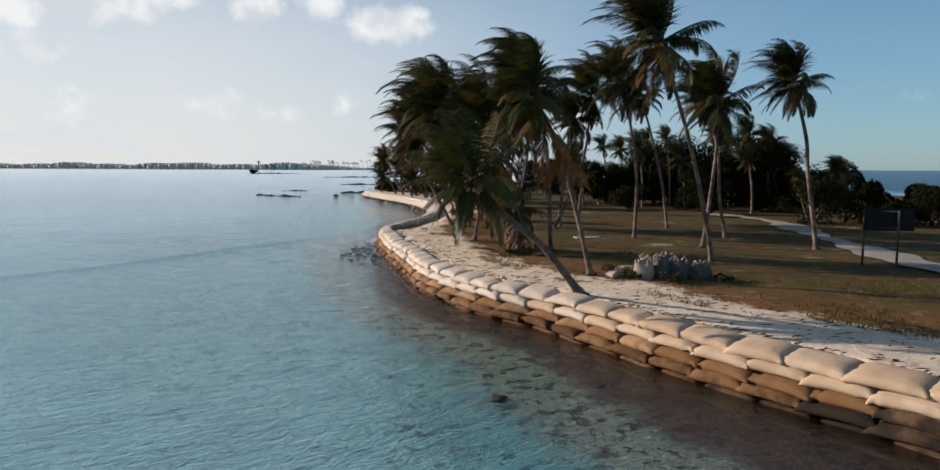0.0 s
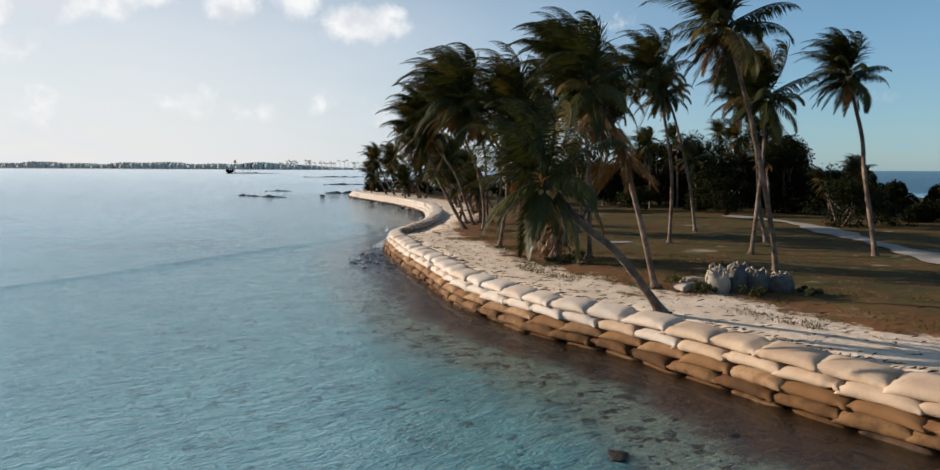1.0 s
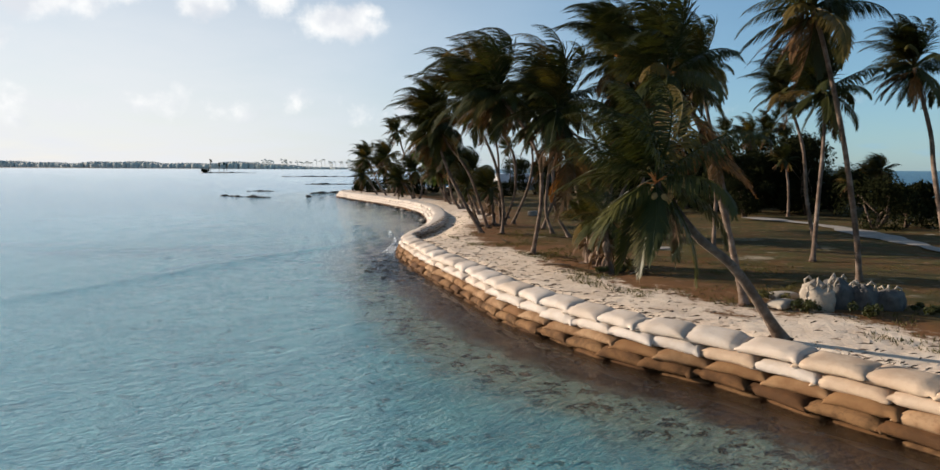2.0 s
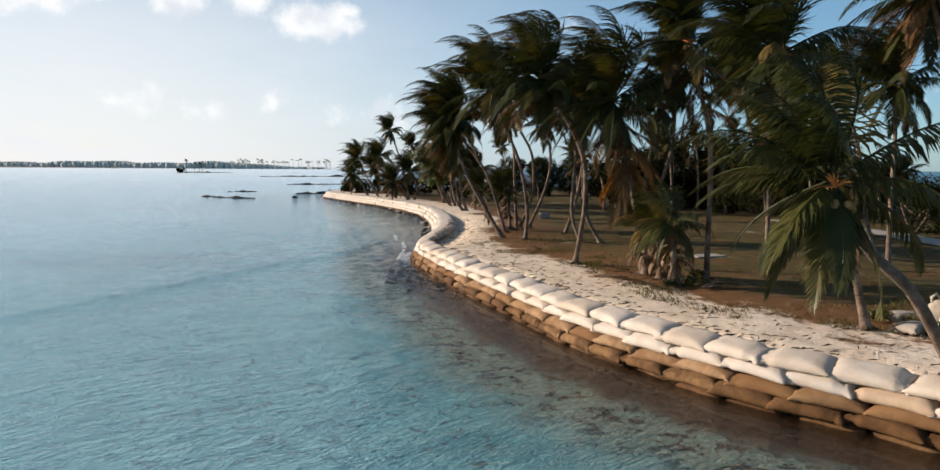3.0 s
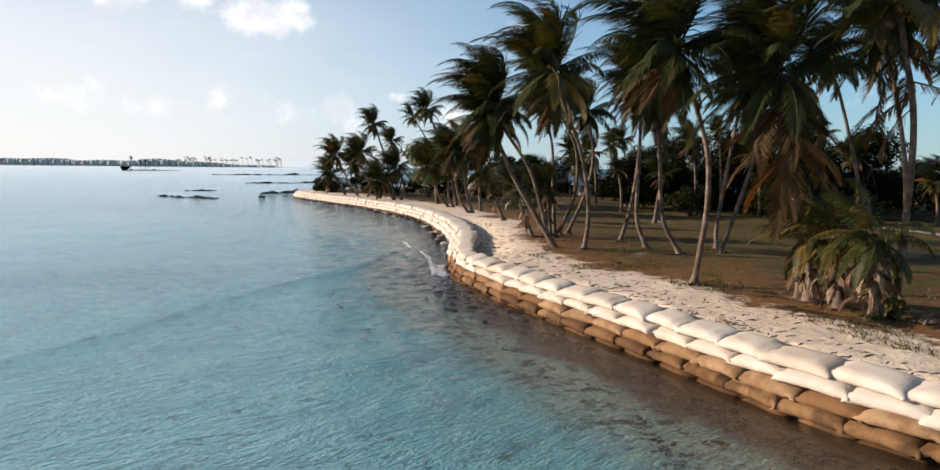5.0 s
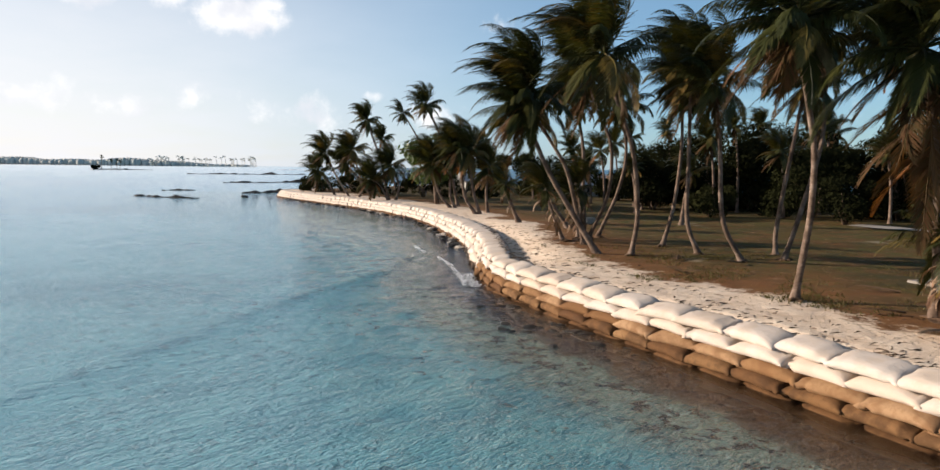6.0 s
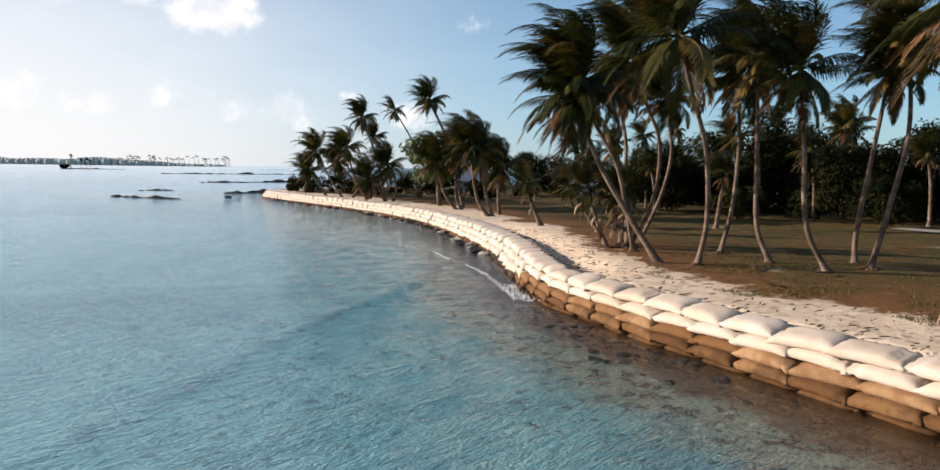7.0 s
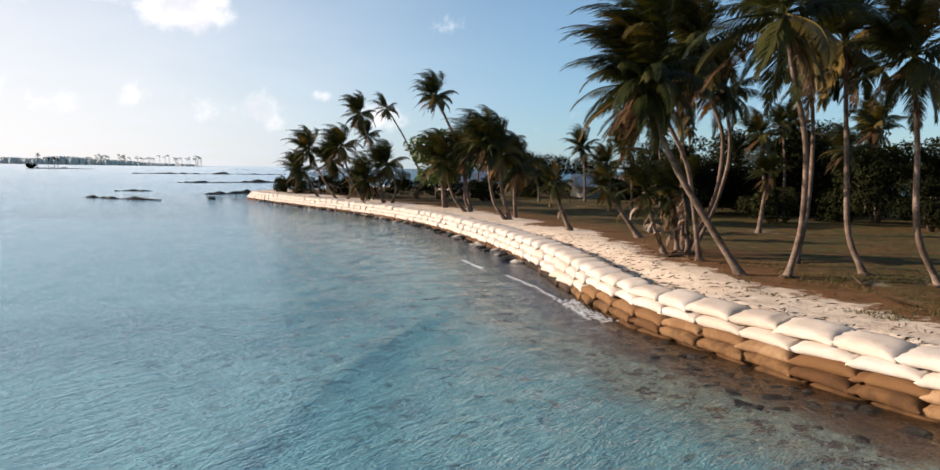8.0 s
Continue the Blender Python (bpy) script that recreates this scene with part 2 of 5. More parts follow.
def ground_material():
    m = Mat("sand_and_grass")
    inland = m.attr("inland")
    big, mid, fine = m.noise(0.22, 5, 0.6), m.noise(1.3, 5, 0.6), m.noise(14, 4, 0.65)
    sand = m.ramp(mid, ((0.25, (0.53, 0.395, 0.28)), (0.5, (0.67, 0.53, 0.395)), (0.75, (0.74, 0.62, 0.48))))
    sand = m.mix(m.range(fine, 0.52, 0.70, 0.0, 0.45), sand, (0.30, 0.215, 0.145))
    streak = m.noise(2.6, 5, 0.68, None, (1.6, 1.0, 1.0))
    strewn = m.math("MULTIPLY", m.range(streak, 0.585, 0.63), m.range(m.noise(0.5, 3), 0.40, 0.58, 0.12, 0.62))
    sand = m.mix(strewn, sand, (0.17, 0.105, 0.065))
    grass = m.ramp(m.noise(0.7, 6, 0.7), ((0.30, (0.115, 0.049, 0.016)), (0.46, (0.094, 0.054, 0.017)), (0.58, (0.066, 0.058, 0.014)), (0.75, (0.112, 0.070, 0.026))))
    grass = m.mix(m.range(fine, 0.45, 0.7, 0.0, 0.6), grass, (0.05, 0.042, 0.018))
    grass = m.mix(m.range(m.noise(0.35, 4), 0.62, 0.72, 0.0, 0.6), grass, (0.42, 0.34, 0.25))
    grass = m.mix(m.range(m.noise(0.32, 5, 0.65, None, (0.6, 1.4, 1.0)), 0.48, 0.60, 0.0, 0.75), grass, (0.05, 0.042, 0.015))
    grass = m.mix(m.range(m.noise(1.9, 6, 0.7), 0.56, 0.66, 0.0, 0.6), grass, (0.24, 0.15, 0.085))
    e = m.math("ADD", inland, m.math("MULTIPLY", m.math("SUBTRACT", big, 0.5), 9.0))
    e = m.math("ADD", e, m.math("MULTIPLY", m.math("SUBTRACT", mid, 0.5), 3.5))
    ragged = m.math("ADD", e, m.math("MULTIPLY", m.math("SUBTRACT", m.noise(4.5, 5, 0.7), 0.5), 3.0))
    grass = m.mix(m.range(ragged, 5.0, 10.5, 0.7, 0.0), grass, (0.185, 0.080, 0.032))
    land = m.mix(m.range(ragged, 4.2, 5.2), sand, grass)
    # sea bed: pale sand with dark weedy rubble close to the shore
    bed = m.ramp(m.noise(0.45, 4, 0.6), ((0.35, (0.46, 0.42, 0.31)), (0.65, (0.70, 0.66, 0.52))))
    bed = m.mix(m.range(m.math("ADD", m.noise(1.6, 6, 0.7), m.math("MULTIPLY", m.noise(0.2, 3), 0.5)), 0.74, 0.84), bed, (0.03, 0.035, 0.022))
    rub = m.mix(m.range(m.noise(1.5, 3, 0.6), 0.46, 0.56), (0.010, 0.007, 0.005), (0.11, 0.077, 0.045))
    rub = m.mix(m.range(m.noise(5.0, 3, 0.6), 0.50, 0.60, 0.0, 0.8), rub, (0.03, 0.016, 0.009))
    off = m.math("ADD", inland, m.math("MULTIPLY", m.math("SUBTRACT", m.noise(0.35, 4), 0.5), 5.0))
    bed = m.mix(m.range(off, -2.9, -1.3), bed, rub)
    col = m.mix(m.range(inland, -0.05, 0.05), bed, land)
    h = m.math("ADD", m.math("MULTIPLY", fine, 0.25), mid)
    m.surface(col, 0.95, m.bump(h, 0.8, 0.13), spec=0.1)
    return m.m


GROUND = ground_material()


def water_material():
    m = Mat("lagoon_water")
    depth = m.attr("depth")
    turned = m.n("ShaderNodeMapping")
    turned.inputs["Rotation"].default_value = (0, 0, radians(-28))
    m.k(m.geo.outputs["Position"], turned.inputs["Vector"])
    along = turned.outputs[0]
    patch = m.noise(0.10, 5, 0.6)
    patch2 = m.noise(0.5, 5, 0.65)
    # scattered light in the water: milky turquoise over sand, bluer over weed
    near = m.mix(m.range(patch2, 0.42, 0.62), (0.102, 0.270, 0.286), (0.074, 0.210, 0.235))
    # weed specks on the bed, dimmed by the water over them
    blob = m.math("MAXIMUM", m.range(m.noise(2.3, 5, 0.68), 0.575, 0.605), m.range(m.noise(0.9, 5, 0.72), 0.60, 0.63))
    specks = m.math("MULTIPLY", blob, m.range(m.noise(0.15, 2), 0.40, 0.48))
    near = m.mix(m.math("MULTIPLY", specks, 0.8), near, (0.014, 0.058, 0.066))
    # rubble and stirred sand in the knee-deep strip along the wall
    shoal = m.mix(m.range(m.noise(1.3, 5, 0.66), 0.44, 0.56), (0.006, 0.004, 0.003), (0.034, 0.021, 0.012))
    shoal = m.mix(m.range(m.noise(4.0, 3, 0.6), 0.48, 0.54, 0.0, 0.85), shoal, (0.028, 0.013, 0.007))
    shoal = m.mix(m.range(m.noise(11.0, 3, 0.65), 0.57, 0.62, 0.0, 0.5), shoal, (0.15, 0.105, 0.068))
    reach = m.math("ADD", depth, m.math("MULTIPLY", m.math("SUBTRACT", m.noise(0.6, 5, 0.6), 0.5), 0.42))
    sandy = m.mix(m.range(m.noise(1.9, 6, 0.72), 0.515, 0.555), (0.125, 0.175, 0.138), (0.014, 0.022, 0.017))
    sandy = m.mix(m.range(m.noise(7.5, 4, 0.7), 0.54, 0.60, 0.0, 0.75), sandy, (0.035, 0.045, 0.036))
    # pale flecks along the ripples: caustic-like light painted into the colour
    sandy = m.mix(m.range(m.noise(5.5, 3, 0.6, along, (0.6, 1.3, 1.0)), 0.57, 0.62, 0.0, 0.6), sandy, (0.24, 0.30, 0.255))
    near = m.mix(m.range(reach, 0.66, 1.10), sandy, near)
    near = m.mix(m.range(reach, 0.32, 0.54), shoal, near)
    banks = m.noise(0.022, 4, 0.6, None, (0.35, 1.6, 1.0))
    deep = m.mix(m.range(patch, 0.40, 0.60), (0.195, 0.43, 0.49), (0.16, 0.385, 0.45))
    deep = m.mix(m.range(banks, 0.50, 0.60, 0.0, 0.7), deep, (0.055, 0.17, 0.25))
    col = m.mix(m.range(depth, 1.25, 1.75), near, deep)
    ocean = m.mix(m.range(depth, 2.2, 6.0), col, (0.012, 0.055, 0.10))
    dif = m.n("ShaderNodeBsdfDiffuse")
    m.k(ocean, dif.inputs["Color"])
    tr = m.n("ShaderNodeBsdfTransparent")
    m.k(m.mix(m.range(depth, 0.1, 1.6), (0.93, 0.95, 0.93), (0.40, 0.78, 0.80)), tr.inputs["Color"])
    body = m.n("ShaderNodeMixShader")
    m.k(m.range(depth, 0.08, 0.55, 0.35, 1.0), body.inputs[0])
    m.k(tr.outputs[0], body.inputs[1])
    m.k(dif.outputs[0], body.inputs[2])
    w1 = m.noise(0.45, 3, 0.5, along, (0.8, 1.25, 1.0))
    w2 = m.noise(2.6, 3, 0.55, along, (0.62, 1.4, 1.0))
    w3 = m.noise(7.0, 3, 0.6, along, (0.6, 1.35, 1.0))
    w3 = m.crests(w3)
    h = m.math("ADD", m.math("MULTIPLY", w1, 0.6), m.math("ADD", m.math("MULTIPLY", w2, 0.50), m.math("MULTIPLY", w3, 0.34)))
    nrm = m.bump(h, 1.0, 0.36)
    m.k(m.bump(h, 1.0, 0.26), dif.inputs["Normal"])
    gl = m.n("ShaderNodeBsdfGlossy", Roughness=0.08)
    gl.distribution = "BECKMANN"
    gl.inputs["Color"].default_value = (0.94, 0.98, 1.0, 1)
    m.k(m.bump(h, 1.0, 0.14), gl.inputs["Normal"])
    m.k(m.range(depth, 1.3, 1.9, 0.07, 0.26), gl.inputs["Roughness"])
    fr = m.n("ShaderNodeFresnel", IOR=1.33)
    m.k(nrm, fr.inputs["Normal"])
    flat = m.n("ShaderNodeFresnel", IOR=1.33)
    mx = m.n("ShaderNodeMixShader")
    shine = m.range(depth, 2.2, 5.0, 1.0, 0.35)      # the open sea's chop mirrors less of the sky
    m.k(m.math("MULTIPLY", shine, m.math("ADD", m.math("MULTIPLY", fr.outputs[0], 0.70), m.math("MULTIPLY", flat.outputs[0], 0.74))), mx.inputs[0])
    m.k(body.outputs[0], mx.inputs[1])
    m.k(gl.outputs[0], mx.inputs[2])
    m.k(mx.outputs[0], m.out.inputs[0])
    return m.m


WATER = water_material()


def leaf_material(name, stops, through=0.3, rough=0.42, spec=0.2, other=(0.035, 0.045, 0.012)):
    m = Mat(name)
    c = m.ramp(m.random(), stops)
    isl = m.geo.outputs["Random Per Island"]
    c = m.mix(m.range(isl, 0.0, 1.0, 0.0, 0.45), c, other)
    m.leafy(c, rough, through, spec)
    return m.m


FROND = leaf_material("palm_leaf", ((0.0, (0.030, 0.033, 0.011)), (0.5, (0.054, 0.054, 0.016)), (0.8, (0.085, 0.075, 0.022)), (1.0, (0.20, 0.12, 0.034))), 0.28)
# slightly lighter copy of palm_leaf: sunlight on the leaves is put into the colour
SUNLIT_LEAF = leaf_material("sunlit_leaf", ((0.0, (0.034, 0.037, 0.012)), (0.55, (0.062, 0.062, 0.017)), (0.85, (0.09, 0.078, 0.021)), (1.0, (0.16, 0.11, 0.03))), 0.26)
DRY = leaf_material("dry_palm_leaf", ((0.0, (0.055, 0.026, 0.012)), (0.5, (0.10, 0.047, 0.019)), (0.85, (0.16, 0.085, 0.038)), (1.0, (0.38, 0.14, 0.038))), 0.2, 0.7)
PALE_DRY = leaf_material("bleached_palm_leaf", ((0.0, (0.13, 0.062, 0.036)), (0.5, (0.26, 0.15, 0.095)), (1.0, (0.43, 0.30, 0.21))), 0.15, 0.8)
# near-black leaves: the palms' shade over the belt is put into the colour
SHADED_BUSH = leaf_material("shaded_bush_leaf", ((0.0, (0.012, 0.013, 0.006)), (0.6, (0.018, 0.020, 0.008)), (1.0, (0.030, 0.031, 0.012))), 0.06, 0.9, 0.0, (0.011, 0.012, 0.005))
BROADLEAF = leaf_material("broad_leaf", ((0.0, (0.035, 0.065, 0.016)), (1.0, (0.07, 0.105, 0.026))), 0.35)


def trunk_material():
    m = Mat("palm_bark")
    sep = m.n("ShaderNodeSeparateXYZ")
    m.k(m.geo.outputs["Position"], sep.inputs[0])
    wob = m.noise(3.0, 3)
    ring = m.n("ShaderNodeMath")
    ring.operation = "SINE"
    m.k(m.math("ADD", m.math("MULTIPLY", sep.outputs["Z"], 58.0), m.math("MULTIPLY", wob, 5.0)), ring.inputs[0])
    c = m.ramp(m.noise(2.2, 5, 0.65), ((0.3, (0.060, 0.038, 0.025)), (0.5, (0.135, 0.092, 0.066)), (0.72, (0.27, 0.20, 0.155))))
    c = m.mix(m.range(ring.outputs[0], 0.2, 1.0, 0.0, 0.12), c, (0.10, 0.075, 0.052))
    m.surface(c, 0.9, m.bump(m.math("ADD", m.math("MULTIPLY", ring.outputs[0], 0.35), m.noise(30, 3)), 0.5, 0.02), spec=0.15)
    return m.m


BARK = trunk_material()


def plain(name, lo, hi, scale=4.0, rough=0.8, bump=0.3, metal=0.0):
    m = Mat(name)
    c = m.ramp(m.noise(scale, 5, 0.6), ((0.3, lo), (0.7, hi)))
    c = m.mix(m.range(m.noise(scale * 9, 3), 0.4, 0.75, 0.0, 0.25), c, tuple(v * 0.55 for v in lo))
    m.surface(c, rough, m.bump(m.noise(scale * 6, 4), bump, 0.03), metal, 0.2)
    return m.m


COCONUT = plain("coconut_husk", (0.28, 0.14, 0.045), (0.44, 0.26, 0.10), 6, 0.6)
WOVEN = plain("woven_sack", (0.28, 0.23, 0.175), (0.40, 0.34, 0.27), 3, 0.85, 0.6)
# darker copy of the woven sack: palm shade is put into the colour
WOVEN_SHADED = plain("shaded_woven_sack", (0.06, 0.054, 0.05), (0.15, 0.135, 0.12), 3, 0.85, 0.6)
ROCK = plain("wet_rock", (0.012, 0.011, 0.009), (0.042, 0.036, 0.028), 3, 0.45, 0.8)
REEF = plain("reef_rock", (0.012, 0.010, 0.009), (0.04, 0.033, 0.028), 1.5, 0.85, 0.8)
PALE_ROCK = plain("coral_rock", (0.30, 0.26, 0.21), (0.48, 0.43, 0.36), 3, 0.9, 0.8)
TRACK = plain("pale_track", (0.24, 0.21, 0.175), (0.35, 0.31, 0.265), 1.5, 0.95)
FLOWER = plain("palm_flower", (0.50, 0.13, 0.03), (0.62, 0.24, 0.06), 6, 0.7)
ROOTS = plain("root_mat", (0.045, 0.026, 0.015), (0.14, 0.085, 0.05), 9, 0.95, 0.9)
TWIG = plain("dry_litter", (0.06, 0.035, 0.02), (0.15, 0.09, 0.052), 5, 0.9)
BOARD = plain("dark_board", (0.010, 0.010, 0.010), (0.018, 0.017, 0.016), 2, 0.7)
POST = plain("grey_post", (0.05, 0.042, 0.036), (0.10, 0.085, 0.07), 5, 0.85)
# distance haze is put into this pale grey tree colour
HAZED_TREES = plain("hazed_woods", (0.46, 0.45, 0.40), (0.56, 0.55, 0.49), 0.02, 0.95)
WHITE_WALL = plain("white_paint", (0.26, 0.23, 0.20), (0.34, 0.31, 0.27), 1.0, 0.7)
ROOF = plain("roof_sheet", (0.30, 0.28, 0.27), (0.42, 0.40, 0.38), 1.0, 0.5)
FOAM = plain("foam", (0.75, 0.78, 0.78), (0.88, 0.9, 0.9), 4, 0.7)


# ---- mesh helpers ----
def mesh_from(name, verts, faces, material, smooth=False):
    me = bpy.data.meshes.new(name)
    me.from_pydata([tuple(v) for v in verts], [], faces)
    me.materials.append(material)
    if smooth:
        me.shade_smooth()
    me.update()
    return me


def child(name, me, parent, m=None, label=""):
    ob = new(name, me)
    ob.parent = parent
    if m is not None:
        ob.matrix_basis = m
    return tagged(ob, label)


def tube(points, radii, sides=8, cap=True):
    """Verts and faces of a bent tapered tube."""
    pts = [Vector(p) for p in points]
    verts, faces = [], []
    n = len(pts)
    ref = Vector((0.3, 1.0, 0.1))
    for i, p in enumerate(pts):
        d = (pts[min(i + 1, n - 1)] - pts[max(i - 1, 0)]).normalized()
        a = d.cross(ref).normalized()
        b = d.cross(a).normalized()
        for s in range(sides):
            t = 2 * math.pi * s / sides
            verts.append(p + (a * math.cos(t) + b * math.sin(t)) * radii[i])
    for i in range(n - 1):
        for s in range(sides):
            s2 = (s + 1) % sides
            faces.append((i * sides + s, i * sides + s2, (i + 1) * sides + s2, (i + 1) * sides + s))
    if cap:
        faces.append(tuple(range(sides))[::-1])
        faces.append(tuple((n - 1) * sides + s for s in range(sides)))
    return verts, faces


def spline(points, step):
    """Catmull-Rom through the points, resampled at even steps."""
    P = [np.array(p, float) for p in points]
    P = [2 * P[0] - P[1]] + P + [2 * P[-1] - P[-2]]
    fine = []
    for i in range(1, len(P) - 2):
        p0, p1, p2, p3 = P[i - 1:i + 3]
        for t in np.linspace(0, 1, 40, endpoint=False):
            fine.append(0.5 * (2 * p1 + (p2 - p0) * t + (2 * p0 - 5 * p1 + 4 * p2 - p3) * t * t + (3 * p1 - p0 - 3 * p2 + p3) * t ** 3))
    fine.append(P[-2])
    fine = np.array(fine)
    s = np.concatenate([[0], np.cumsum(np.linalg.norm(np.diff(fine, axis=0), axis=1))])
    at = np.arange(0, s[-1], step)
    return np.stack([np.interp(at, s, fine[:, k]) for k in range(fine.shape[1])], 1)


# ---- the shore ----
SHORE = spline([(30, -14), (20, -2), (13.4, 6), (8.7, 12.1), (5.15, 17.2), (2.35, 22.0), (0.1, 24.8), (-2.3, 29.8), (-3.7, 35.2), (-4.9, 39.5), (-5.9, 43.9),
                (-6.6, 47.6), (-6.5, 50.5), (-5.8, 55.0), (-5.0, 60.0), (-4.6, 66.0), (-4.5, 73.0), (-5.1, 83.0), (-6.7, 91.5), (-9.5, 101.0), (-14.0, 113.0),
                (-17.6, 122.5), (-20.3, 131.0), (-20.3, 135.5), (-17, 140), (-8, 148)], 0.1)
BACK_COAST = spline([(30, -14), (60, -30), (95, -10), (100, 40), (84, 90), (62, 130), (40, 165), (10, 172), (-8, 150)], 1.0)
tang = np.gradient(SHORE, axis=0)
tang /= np.linalg.norm(tang, axis=1)[:, None]
INWARD = np.stack([tang[:, 1], -tang[:, 0]], 1)   # to the land


def signed_distance(X, Y):
    """Metres inland of the sea wall (minus: out to sea)."""
    P = np.stack([X.ravel(), Y.ravel()], 1)
    loop = np.concatenate([SHORE[::8], BACK_COAST[::3][::-1]])
    best = np.full(len(P), 1e9)
    A = SHORE[::3]
    B = BACK_COAST
    for Q in (A, B):
        for k in range(0, len(P), 20000):
            d = np.sqrt(((P[k:k + 20000, None, :] - Q[None]) ** 2).sum(-1)).min(1)
            best[k:k + 20000] = np.minimum(best[k:k + 20000], d)
    inside = np.zeros(len(P), bool)
    j = len(loop) - 1
    for i in range(len(loop)):
        (xi, yi), (xj, yj) = loop[i], loop[j]
        if yi != yj:
            cross = ((yi > P[:, 1]) != (yj > P[:, 1])) & (P[:, 0] < (xj - xi) * (P[:, 1] - yi) / (yj - yi) + xi)
            inside ^= cross
        j = i
    return np.where(inside, best, -best).reshape(X.shape)


def axis_steps(lo, hi, fine_lo, fine_hi, step, grow):
    a = list(np.arange(fine_lo, fine_hi + 1e-6, step))
    s, v = step, a[-1]
    while v < hi:
        s *= grow
        v += s
        a.append(min(v, hi))
    s, v = step, a[0]
    while v > lo:
        s *= grow
        v -= s
        a.insert(0, max(v, lo))
    return np.array(a)


def grid_mesh(name, xs, ys, Z, material):
    X, Y = np.meshgrid(xs, ys)
    nx, ny = len(xs), len(ys)
    verts = np.stack([X.ravel(), Y.ravel(), Z.ravel()], 1)
    idx = np.arange(nx * ny).reshape(ny, nx)
    faces = np.stack([idx[:-1, :-1], idx[:-1, 1:], idx[1:, 1:], idx[1:, :-1]], -1).reshape(-1, 4)
    me = bpy.data.meshes.new(name)
    me.from_pydata(verts.tolist(), [], faces.tolist())
    me.materials.append(material)
    me.shade_smooth()
    return me


def waves(X, Y, scale, seed):
    """Smooth pseudo-random relief from a few sines."""
    rng = np.random.RandomState(seed)
    Z = np.zeros_like(X)
    for k in range(9):
        a, f, p = rng.uniform(0, 6.28), rng.uniform(0.6, 2.2) / scale, rng.uniform(0, 6.28)
        Z += np.sin((X * np.cos(a) + Y * np.sin(a)) * f * 2 + p) / 9
    return Z


def build_ground():
    xs = axis_steps(-420, 420, -26, 34, 0.5, 1.16)
    ys = axis_steps(-300, 700, -6, 112, 0.55, 1.16)
    X, Y = np.meshgrid(xs, ys)
    D = signed_distance(X, Y)
    land = 1.12 + 0.06 * waves(X, Y, 3.0, 1) + 0.05 * waves(X, Y, 0.9, 2) + 0.10 * np.clip((D - 6) / 20, 0, 1)
    bend = np.clip((Y - 46) / 5, 0, 1) * np.clip((74 - Y) / 8, 0, 1)
    land = land - 0.34 * bend * np.clip((3.4 - D) / 1.2, 0, 1)
    sea = -0.35 - 0.16 * np.clip(-D - 0.5, 0, 6) - 0.035 * np.clip(-D - 6, 0, 30) - 0.05 * np.clip(-D - 40, 0, 60) + 0.10 * waves(X, Y, 1.3, 3) + 0.08 * waves(X, Y, 0.5, 4)
    Z = np.where(D > 1.1, land, np.where(D < 0.75, np.minimum(sea, -0.3), -0.3 + (land + 0.3) * np.clip((D - 0.75) / 0.35, 0, 1)))
    me = grid_mesh("ground", xs, ys, Z, GROUND)
    at = me.attributes.new("inland", "FLOAT", "POINT")
    at.data.foreach_set("value", D.ravel().astype(np.float32))
    tagged(new("ground", me), "pale sand and dry grass sloping under clear shallow water", "ground", kind="structure")


def build_water():
    xs = axis_steps(-4800, 4800, -34, 12, 0.22, 1.14)
    ys = axis_steps(-4000, 4900, 8, 66, 0.22, 1.12)
    X, Y = np.meshgrid(xs, ys)
    D = signed_distance(X, Y)
    depth = 0.12 + 0.20 * np.clip(-D - 0.4, 0, 6) + 0.02 * np.clip(-D - 6, 0, 30)
    right = (X > 40) | (Y > 175) & (X > 0.0)
    depth = np.where(right & (D < -10), depth + 0.06 * np.clip(-D - 10, 0, 120), depth)
    depth = depth * (1 - 0.42 * np.clip((19 - Y) / 6, 0, 1) * np.clip((D + 8) / 5, 0, 1))   # weedy shoal
    depth = np.clip(depth, 0.05, 8)
    # a low swell that runs slantwise to the shore: gentle back, steep landward face
    along = (X + 17.0) * 0.5 + (Y - 42.0) * 0.866
    s = (X + 17.0) * 0.866 - (Y - 42.0) * 0.5 + 2.1e-4 * np.clip(along, 0, 30) ** 3 + 0.25 * np.sin(along * 0.33)
    crest = np.exp(-(s / np.where(s > 0, 0.32, 1.1)) ** 2) + 0.30 * np.exp(-((s + 5.5) / 1.1) ** 2)
    swell = 0.060 * crest * np.exp(-(along / 30.0) ** 4) * np.clip((-D - 1) / 5, 0, 1) * (0.85 + 0.15 * np.sin(along * 0.21 + 1))
    Z = swell + 0.017 * waves(X, Y, 1.2, 7) + 0.014 * waves(X, Y, 0.55, 8)
    me = grid_mesh("water", xs, ys, Z, WATER)
    at = me.attributes.new("depth", "FLOAT", "POINT")
    at.data.foreach_set("value", depth.ravel().astype(np.float32))
    tagged(new("water", me), "clear turquoise lagoon water with wind ripples", "water", kind="structure")


build_ground()
build_water()


# ---- palms ----
WIND = Vector((-1.0, 0.1, 0.10)).normalized()


